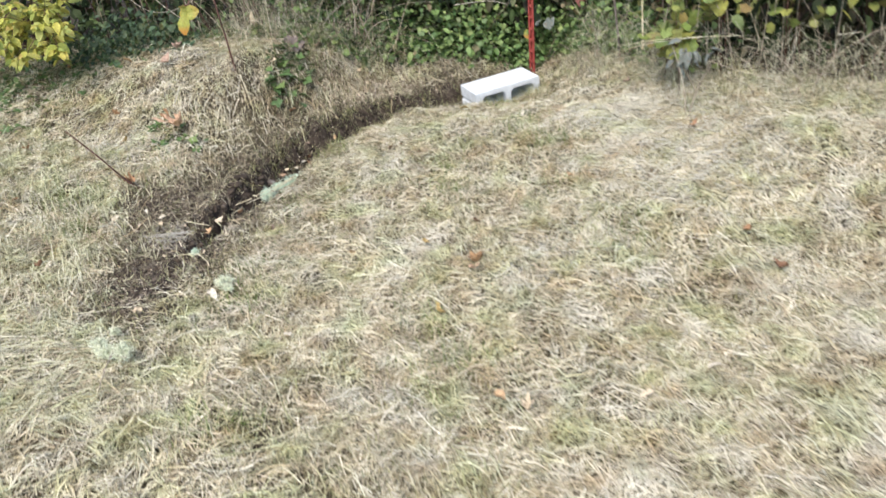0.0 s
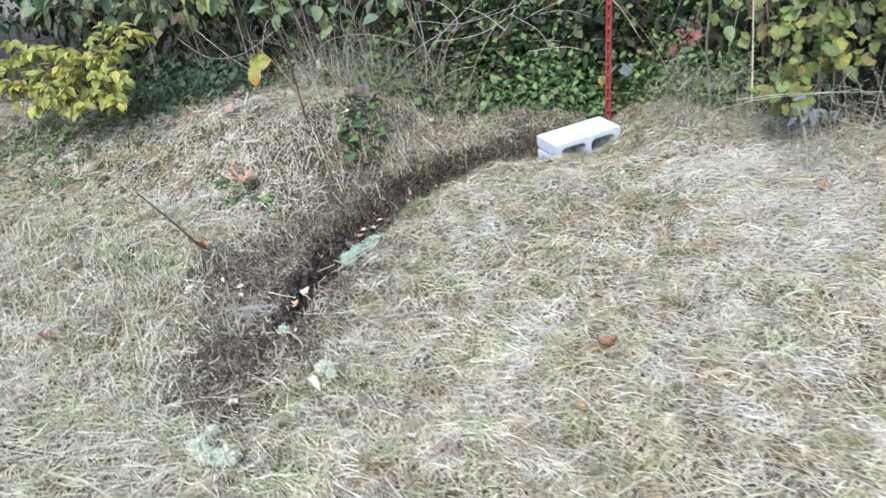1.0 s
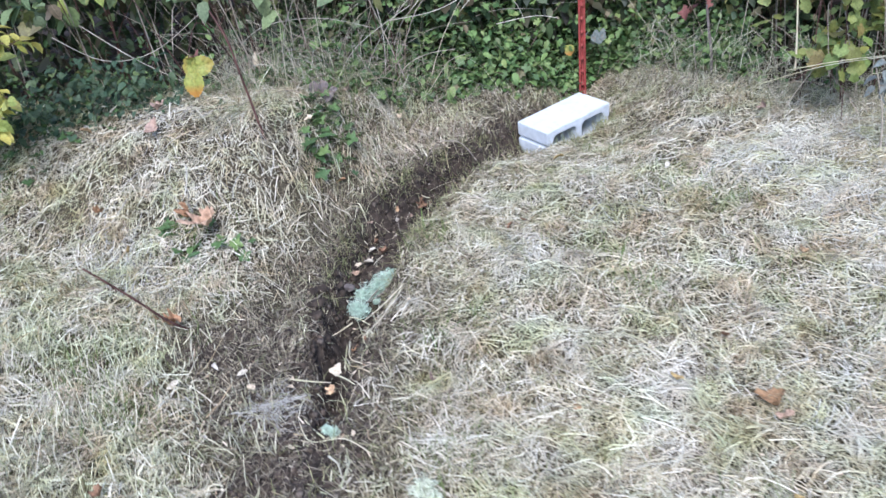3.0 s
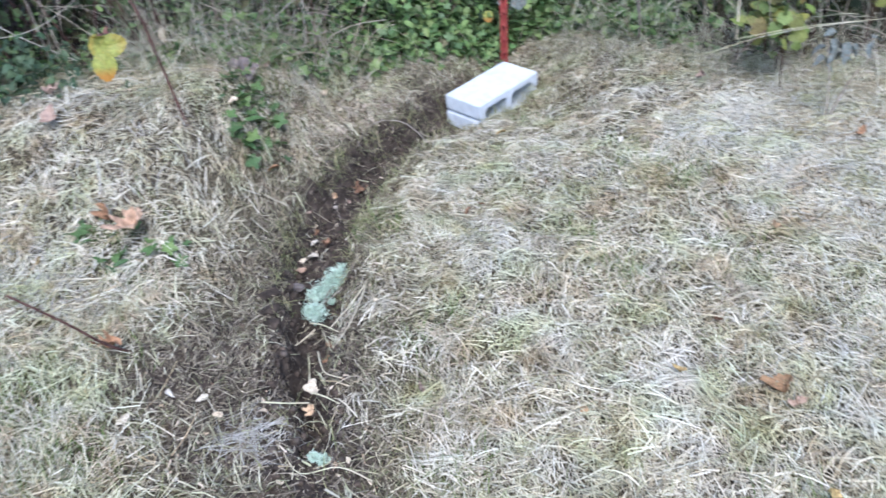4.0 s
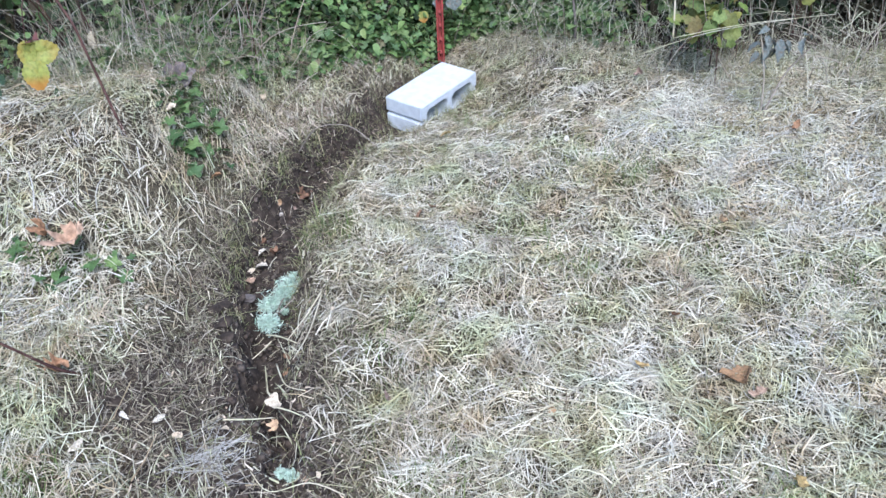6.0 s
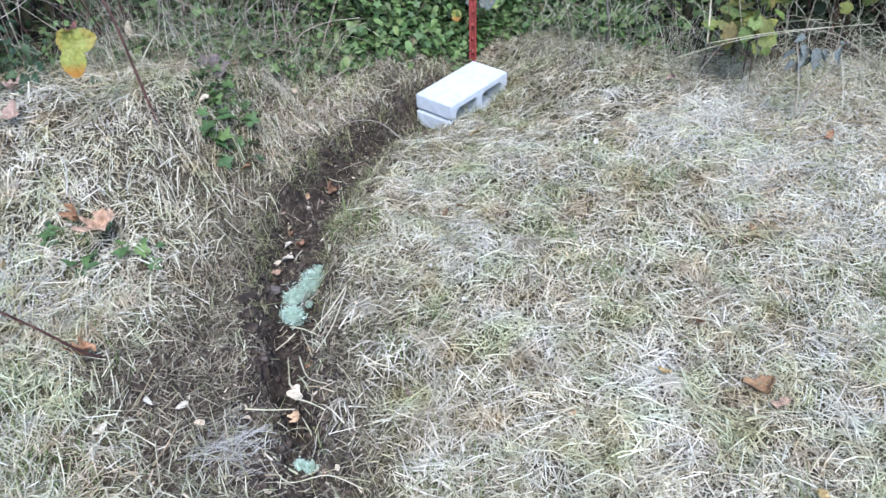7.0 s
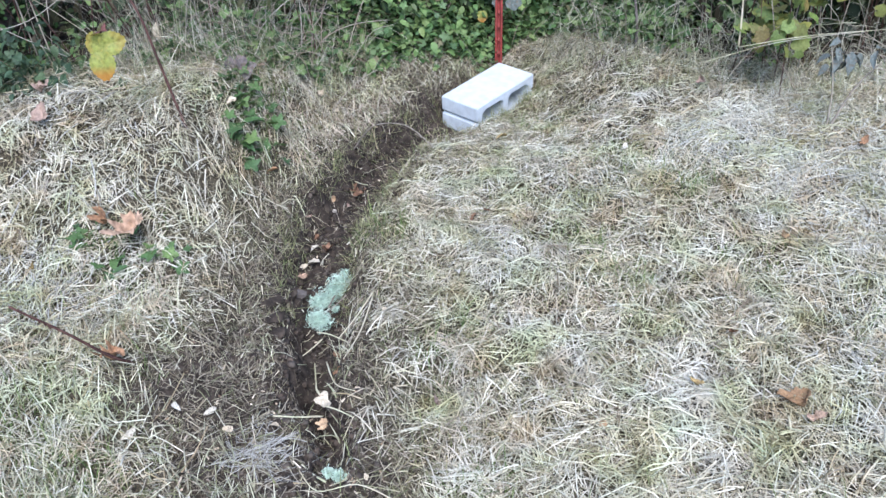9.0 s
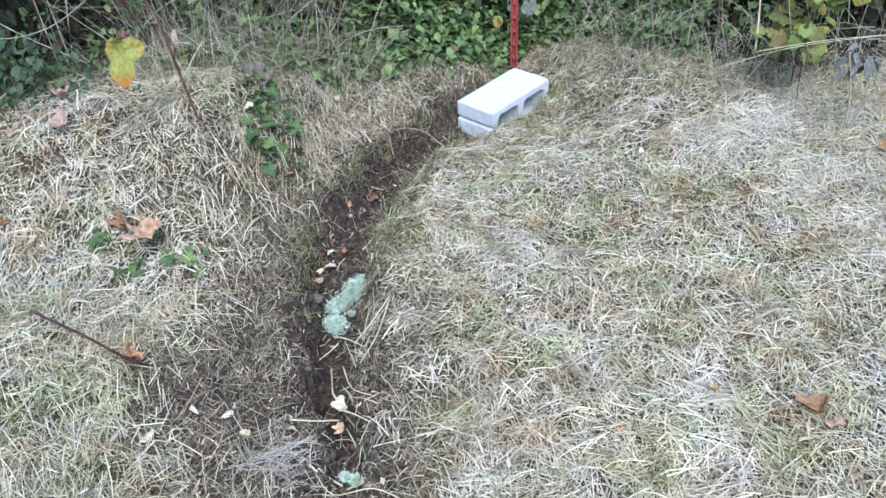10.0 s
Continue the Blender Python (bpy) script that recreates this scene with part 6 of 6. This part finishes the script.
TAN, ORANGE, PALE, WHITE, BROWN, YEL, PINK, PEACH, RUSTY = M_LEAF_TAN, M_LEAF_ORANGE, M_LEAF_PALE, M_LEAF_WHITE, M_LEAF_BROWN, M_LEAF_YELLOW, M_LEAF_PINK, M_LEAF_PEACH, M_LEAF_RUSTY
for shape, mat, x, y, size, label in (
    ("round", WHITE, -0.939, 1.708, 0.026, "small white dry leaf on the hay"),
    ("round", PALE, -0.448, 2.68, 0.04, "pale dry leaf on the bank"),
    ("round", PALE, -0.39, 2.661, 0.03, "pale dry leaf on the bank"),
    ("long", ORANGE, -0.53, 2.17, 0.05, "orange dry leaf on the trench bank"),
    ("round", YEL, -1.096, 1.586, 0.045, "yellowed dry leaf on the hay"),
    ("lobed", ORANGE, -1.303, 1.738, 0.06, "orange dry leaf on the hay"),
    ("round", WHITE, -0.489, 1.291, 0.022, "small white dry leaf on bare soil"),
    ("long", WHITE, -0.566, 1.155, 0.032, "narrow white dry leaf on bare soil"),
    ("long", WHITE, -0.645, 1.06, 0.042, "white dry leaf on the grass"),
    ("round", PALE, -0.414, 1.086, 0.034, "pale crumpled leaf on bare soil"),
    ("long", WHITE, -0.477, 1.155, 0.036, "narrow white dry leaf on bare soil"),
    ("round", WHITE, -0.444, 0.868, 0.02, "small white dry leaf on the grass"),
    ("long", PALE, -0.588, 1.516, 0.04, "narrow pale leaf on the bank"),
    ("long", PALE, -0.377, 1.314, 0.03, "narrow pale leaf beside the trench"),
    ("long", PALE, -0.304, 1.103, 0.032, "narrow pale leaf beside the trench"),
    ("long", WHITE, -0.385, 1.998, 0.045, "narrow white leaf in the trench"),
    ("round", PINK, -0.415, 2.1, 0.03, "dusky dry leaf in the trench"),
    ("round", PALE, -0.392, 2.085, 0.02, "small pale leaf in the trench"),
    ("lobed", BROWN, -0.385, 2.052, 0.04, "red-brown crumpled leaf in the trench"),
    ("round", TAN, -0.355, 2.25, 0.03, "tan dry leaf in the trench"),
    ("round", PINK, -0.315, 2.27, 0.028, "dusky dry leaf in the trench"),
    ("long", PALE, -0.398, 1.885, 0.04, "pale dry leaf in the trench"),
    ("lobed", BROWN, -0.304, 2.373, 0.05, "red-brown crumpled leaf in the trench"),
    ("round", BROWN, -0.265, 2.382, 0.03, "red-brown dry leaf in the trench"),
    ("lobed", ORANGE, -0.19, 1.31, 0.035, "orange dry leaf in the trench"),
    ("round", BROWN, -0.225, 1.47, 0.04, "dark red-brown leaf in the trench"),
    ("round", PALE, -0.082, 1.536, 0.028, "pale yellowish leaf on the hay"),
    ("long", WHITE, 0.115, 1.69, 0.042, "white dry leaf on the hay"),
    ("round", WHITE, 0.224, 1.52, 0.032, "small white leaf on the hay"),
    ("lobed", PINK, 0.079, 1.19, 0.045, "tan dry leaf half under straw"),
    ("round", YEL, 0.724, 1.261, 0.045, "yellow-brown dry leaf on the hay"),
    ("round", BROWN, 0.851, 1.43, 0.042, "brown dry leaf on the hay"),
    ("lobed", RUSTY, 0.965, 1.2, 0.09, "broad orange-brown dry leaf on the hay"),
    ("round", PEACH, 0.98, 1.14, 0.055, "tan dry leaf on the hay"),
    ("round", TAN, 1.078, 1.8, 0.045, "tan dry leaf on the hay"),
    ("long", YEL, 0.253, 2.54, 0.05, "orange-yellow leaf in the grass near the block"),
    ("round", YEL, 0.983, 0.866, 0.06, "brownish yellow dry leaf on the hay"),
    ("round", TAN, 0.483, 1.143, 0.035, "tan dry leaf half under straw"),
    ("round", WHITE, 0.674, 2.304, 0.03, "small white leaf in a grass tuft"),
    ("lobed", PINK, 1.022, 2.782, 0.06, "dusky pink dry leaf on the hay"),
    ("round", ORANGE, 1.448, 2.262, 0.045, "orange dry leaf on the hay"),
    ("round", PALE, -0.212, 0.889, 0.025, "small pale leaf on bare soil"),
    ("round", PALE, -0.06, 0.95, 0.022, "small pale leaf on bare soil"),
    ("round", WHITE, 0.589, 0.605, 0.035, "small white leaf on the hay"),
    ("lobed", ORANGE, -0.879, 0.59, 0.07, "orange dry leaf on the hay"),
    ("lobed", BROWN, -0.612, 0.648, 0.055, "brown curled leaf on the hay"),
    ("round", ORANGE, -1.209, 1.014, 0.045, "orange dry leaf on the hay"),
    ("lobed", ORANGE, -1.577, 1.394, 0.06, "orange dry leaf on the hay"),
    ("lobed", PALE, 1.417, 0.548, 0.06, "pale crumpled leaf on the hay"),
    ("round", TAN, 1.33, 0.56, 0.055, "tan dry leaf on the hay"),
    ("long", WHITE, 1.815, 0.87, 0.032, "white dry leaf on the hay"),
    ("long", PALE, 1.695, 0.7, 0.045, "white dry leaf on the hay"),
    ("round", ORANGE, 1.781, 1.57, 0.05, "orange-brown leaf on the hay"),
    ("lobed", BROWN, 1.92, 1.396, 0.06, "brown leaf on the hay"),
    ("round", BROWN, 0.198, 2.001, 0.035, "brown dry leaf on the hay"),
    ("long", BROWN, 0.157, 1.974, 0.04, "brown dry leaf on the hay"),
    ("lobed", PINK, -0.619, 2.576, 0.08, "dusky dry leaf at the hedge foot"),
    ("long", TAN, -1.559, 2.113, 0.06, "tan dry leaf under the shrub"),
    ("lobed", ORANGE, -2.0, 2.078, 0.07, "orange-brown dry leaf under the shrub"),
    ("lobed", PINK, -1.27, 2.21, 0.08, "dusky dry leaf on the bank"),
    ("round", PALE, -2.24, 2.066, 0.045, "pale dry leaf under the shrub"),
    ("lobed", PALE, 0.02, 3.332, 0.05, "pale dry leaf under the ivy"),
):
    fallen(shape, mat, x, y, size, label)

fallen("lobed", PALE, -0.643, 2.23, 0.055, "pale ragged dry leaf at the weeds", 0.05, 0.2, None, 0.5)
fallen("round", PINK, -1.211, 2.068, 0.1, "dusky pink dry leaf folded on the bank", 0.055, 0.15, None, 0.5)
fallen("folded", PALE, -0.205, 1.2, 0.07, "folded white dry leaf in the trench", 0.03 - gz1(-0.205, 1.2), 0.1, 3.9, 0.25)
fallen("lobed", TAN, -0.185, 1.125, 0.045, "pale tan lobed leaf in the trench", 0.02 - gz1(-0.19, 1.125), 0.2, None, 0.3)
fallen("long", WHITE, -0.372, 1.915, 0.06, "narrow white leaf in the trench", 0.03, 0.1, 1.4)
fallen("round", PEACH, -0.395, 1.845, 0.05, "pinkish dry leaf in the trench", 0.025, 0.15)
fallen("lobed", BROWN, -0.345, 2.0, 0.06, "red-brown crumpled leaf in the trench", 0.02, 0.2)
fallen("lobed", BROWN, -0.29, 2.36, 0.065, "red-brown crumpled leaf in the trench", 0.02, 0.2)
fallen("lobed", PALE, 0.004, 0.551, 0.055, "pale tan dry leaf on bare soil", 0.03, 0.12)
fallen("long", WHITE, 0.158, 0.74, 0.065, "white dry leaf beside lichen", 0.04, 0.15)
fallen("broad", PEACH, -0.808, 1.68, 0.145, "large pinkish tan dry leaf on green weeds", 0.085, 0.05, 2.75, 0.62)
fallen("crumpled", ORANGE, -0.918, 1.721, 0.085, "curled orange-brown dry leaf beside a larger one", 0.06, 0.25, None, 0.6)
fallen("crumpled", ORANGE, -0.735, 1.265, 0.095, "orange-brown crumpled leaf under a bramble stem", 0.028, 0.12, 2.6, 0.05)

# ---- low green weeds ----
def weed(x, y, n, r, sizes, label="low green weed leaves in the hay"):
    ob = plant("weed", (x, y, gz1(x, y)), label, "weed", "weeds in the grass")
    for i in range(n):
        px, py = x + rng.normal(0, r), y + rng.normal(0, r)
        hang_leaf(ob, WEED[int(rng.random() < 0.3)], (px, py, gz1(px, py) + rng.uniform(0.015, 0.05)), rng.uniform(*sizes), rng.uniform(0, 6.28), radians(rng.uniform(-30, 25)), rng.normal(0, 0.3))


for wx, wy, wn, wr in ((-0.95, 1.68, 7, 0.03), (-0.74, 1.65, 9, 0.03), (-0.86, 1.63, 12, 0.04), (-0.6, 2.18, 18, 0.03), (-0.62, 2.27, 22, 0.035), (-0.61, 2.38, 26, 0.045), (-1.95, 1.98, 60, 0.13), (-2.2, 1.85, 50, 0.12), (-2.4, 2.0, 60, 0.12), (-2.65, 1.95, 40, 0.12), (-2.05, 1.6, 24, 0.08), (-2.3, 1.9, 30, 0.08), (-2.5, 1.82, 40, 0.1), (-1.7, 2.15, 30, 0.1), (-0.62, 2.75, 12, 0.08)):
    weed(wx, wy, wn, wr, (0.035, 0.08) if abs(wx + 0.615) < 0.02 else (0.025, 0.06))

# ---- pale green lichen on twigs ----
def lichen(x, y, z, tufts, twigs, label, mat=None):
    ob = plant("lichen", (x, y, z), label, "lichen", "lichen")
    for points, r in twigs:
        part("twig", tube(points, r, 0.5, 5), M_DEAD_STEM, ob, "thin grey twig", smooth_faces=True)
    for dx, dy, dz, r in tufts:
        n, k = int(160 + 9000 * r), 6
        d = rng.normal(0, 1, (n, 3))
        d /= np.linalg.norm(d, axis=1)[:, None]
        d[:, 2] *= 0.7
        t = np.linspace(0, 1, k)[None, :, None]
        curl = rng.normal(0, 0.5, (n, 1, 3)) * np.sin(t * 3.0) + rng.normal(0, 0.16, (n, k, 3))
        spine = np.array((dx, dy, dz)) + r * rng.uniform(0.6, 1.15, (n, 1, 1)) * (d[:, None] * t + curl * t)
        half = rng.normal(0, 1, (n, 1, 3)) * np.linspace(1, 0.5, k)[None, :, None] * 0.00085
        tuft = new("tuft", ribbons("tuft", spine, half, mat or M_LICHEN))
        tuft.parent = ob
        tagged(tuft, "pale mint-green stringy lichen tuft")


lx, ly = -0.285, 1.715
lz = gz1(lx, ly) + 0.012
lichen(lx, ly, lz, [(0.032, 0.13, 0.022, 0.026), (0.028, 0.085, 0.03, 0.04), (0.012, 0.045, 0.03, 0.034), (-0.03, -0.005, 0.026, 0.03), (-0.012, 0.01, 0.022, 0.02), (-0.012, -0.105, 0.03, 0.034), (-0.028, -0.09, 0.024, 0.022), (0.02, -0.03, 0.014, 0.012)],
       [([(0.03, 0.12, 0.02), (0.01, 0.0, 0.03), (0.0, -0.11, 0.03)], 0.003), ([(0.06, 0.02, 0.04), (0.03, -0.03, 0.035), (0.01, -0.06, 0.03)], 0.002)],
       "pale green lichen tufts on a twig in the trench")
lichen(0.127, 0.312, gz1(0.127, 0.312) + 0.05, [(-0.06, 0.015, 0.02, 0.026), (0.0, -0.012, 0.02, 0.026), (0.05, 0.008, 0.02, 0.032), (-0.07, 0.09, 0.02, 0.016)],
       [([(-0.08, 0.05, 0.01), (0.0, -0.01, 0.02), (0.09, -0.01, 0.015)], 0.0025), ([(0.03, -0.01, 0.02), (0.1, -0.1, 0.03), (0.16, -0.18, 0.02)], 0.0025)], "pale green lichen tufts on a twig in the hay", M_LICHEN_DRY)
lichen(0.166, 0.8, gz1(0.166, 0.8) + 0.022, [(0, 0, 0.02, 0.03), (0.035, -0.02, 0.015, 0.018)], [([(-0.05, 0.0, 0.01), (0.02, 0.01, 0.015), (0.09, -0.02, 0.02)], 0.002)], "small pale green lichen on a twig in the hay", M_LICHEN_DRY)
lichen(-0.125, 0.985, gz1(-0.125, 0.985) + 0.006, [(-0.035, 0.01, 0.01, 0.014), (-0.01, 0.0, 0.01, 0.016), (0.018, 0.0, 0.01, 0.013), (0.04, -0.002, 0.01, 0.013)], [([(-0.06, 0.01, 0.008), (0.0, 0.0, 0.01), (0.06, 0.0, 0.008)], 0.0015)], "small pale green lichen on a twig at the trench")

# ---- straws and twigs laid across the trench ----
for pts in (((-0.123, 1.607, 0.075), (-0.16, 1.51, 0.06), (-0.2, 1.42, 0.05)), ((-0.123, 1.6, 0.07), (-0.14, 1.44, 0.06), (-0.17, 1.33, 0.055)), ((-0.275, 1.49, 0.02), (-0.23, 1.46, 0.035), (-0.17, 1.405, 0.05)),
            ((-0.255, 1.46, 0.02), (-0.275, 1.43, 0.015), (-0.3, 1.40, 0.01)), ((-0.225, 1.36, 0.02), (-0.18, 1.25, 0.04), (-0.12, 1.2, 0.06)), ((-0.31, 1.12, 0.055), (-0.25, 1.12, 0.05), (-0.19, 1.126, 0.045)),
            ((-0.19, 1.163, 0.045), (-0.15, 1.14, 0.05), (-0.11, 1.11, 0.055)),
            ((-0.30, 2.4, 0.02), (-0.27, 2.36, 0.03), (-0.24, 2.33, 0.04))):
    single("straw", [(a, b, max(c, gz1(a, b) + 0.004)) for a, b, c in pts], 0.0023, "pale dry stalk fallen across the trench", "stalk", M_HAY_PALE, 0.5, "stalks across the trench")
for pts in (((0.40, 0.50), (0.47, 0.36), (0.62, 0.2), (0.78, 0.08), (0.93, -0.02)), ((1.5, 0.95), (1.7, 0.88), (1.95, 0.75)), ((0.0, 0.9), (-0.08, 0.93), (-0.17, 0.92), (-0.22, 0.97))):
    single("straw", [(a, b, gz1(a, b) + 0.03) for a, b in pts], 0.0016, "long bleached stalk lying on the hay", "stalk", M_HAY_PALE, 0.6, "long stalks")

# white bud on a dry stem by the cut bramble
bud = plant("seed_stem", (-0.93, 2.47, gz1(-0.93, 2.47)), "dry stem with a pale seed head on the bank", "stem")
stem(bud, [(-0.93, 2.47, gz1(-0.93, 2.47) - 0.01), (-0.935, 2.475, 0.53), (-0.945, 2.478, 0.585)], 0.002, M_DEAD_STEM)
bm = bmesh.new()
bmesh.ops.create_icosphere(bm, subdivisions=2, radius=1)
for v in bm.verts:
    v.co = Vector((v.co.x * 0.013 * (1 - 0.35 * v.co.z) + 0.008 * v.co.z**2, v.co.y * 0.008 * (1 - 0.4 * v.co.z), v.co.z * 0.031)) * (1 + 0.3 * noise.noise(v.co * 2.2))
head = part("seed_head", bm, M_LEAF_PALE, bud, "papery pale seed head", smooth_faces=True)
head.location = Vector((-0.945, 2.478, 0.6)) - bud.location

# coarse upright grass on the near side of the bank
n = 24000
tx, ty = rng.uniform(-2.0, -0.15, n), rng.uniform(0.3, 1.55, n)
keep = (rng.random(n) > 1.15 * bare(tx, ty)) & (rng.random(n) < 0.25 + 0.6 * np.sin(13 * tx + 3 + 2 * np.sin(7 * ty)) * np.sin(12 * ty) + 0.25 * (1 - smooth(ty, 1.0, 1.35)))
tagged(standing(tx[keep], ty[keep], "coarse_grass", M_COARSE, (0.03, 0.1), (0.0022, 0.0056), 0.95, 4, 0.6), "coarse pale green grass blades beside the bare soil", "grass", kind="stuff")

# long pale green blades combed one way at the near end of the trench
n = 700
tx, ty = rng.normal(-0.25, 0.4, n), rng.normal(0.14, 0.17, n)
yaw, ln = rng.normal(0.75, 0.55, n) + math.pi * (rng.random(n) < 0.5), rng.uniform(0.08, 0.26, n)
t = np.linspace(-0.5, 0.5, 5)[None]
bow = ln[:, None] * rng.normal(0, 0.04, n)[:, None] * t * t * 2
px, py = tx[:, None] + np.cos(yaw)[:, None] * ln[:, None] * t - np.sin(yaw)[:, None] * bow, ty[:, None] + np.sin(yaw)[:, None] * ln[:, None] * t + np.cos(yaw)[:, None] * bow
pz = gz(px, py) + 0.016 + rng.uniform(0, 0.03, n)[:, None] + np.maximum(rng.normal(0, 0.14, n)[:, None] * ln[:, None] * t, -0.008)
w = rng.uniform(0.0008, 0.0022, n)[:, None] * np.linspace(1, 0.4, 5)[None]
long_grass = new("long_grass", ribbons("long_grass", np.stack([px, py, pz], -1), np.stack([-np.sin(yaw)[:, None] * w, np.cos(yaw)[:, None] * w, 0.4 * w], -1), M_COARSE))
tagged(long_grass, "long pale green grass blades lying combed over the hay", "grass", kind="stuff")
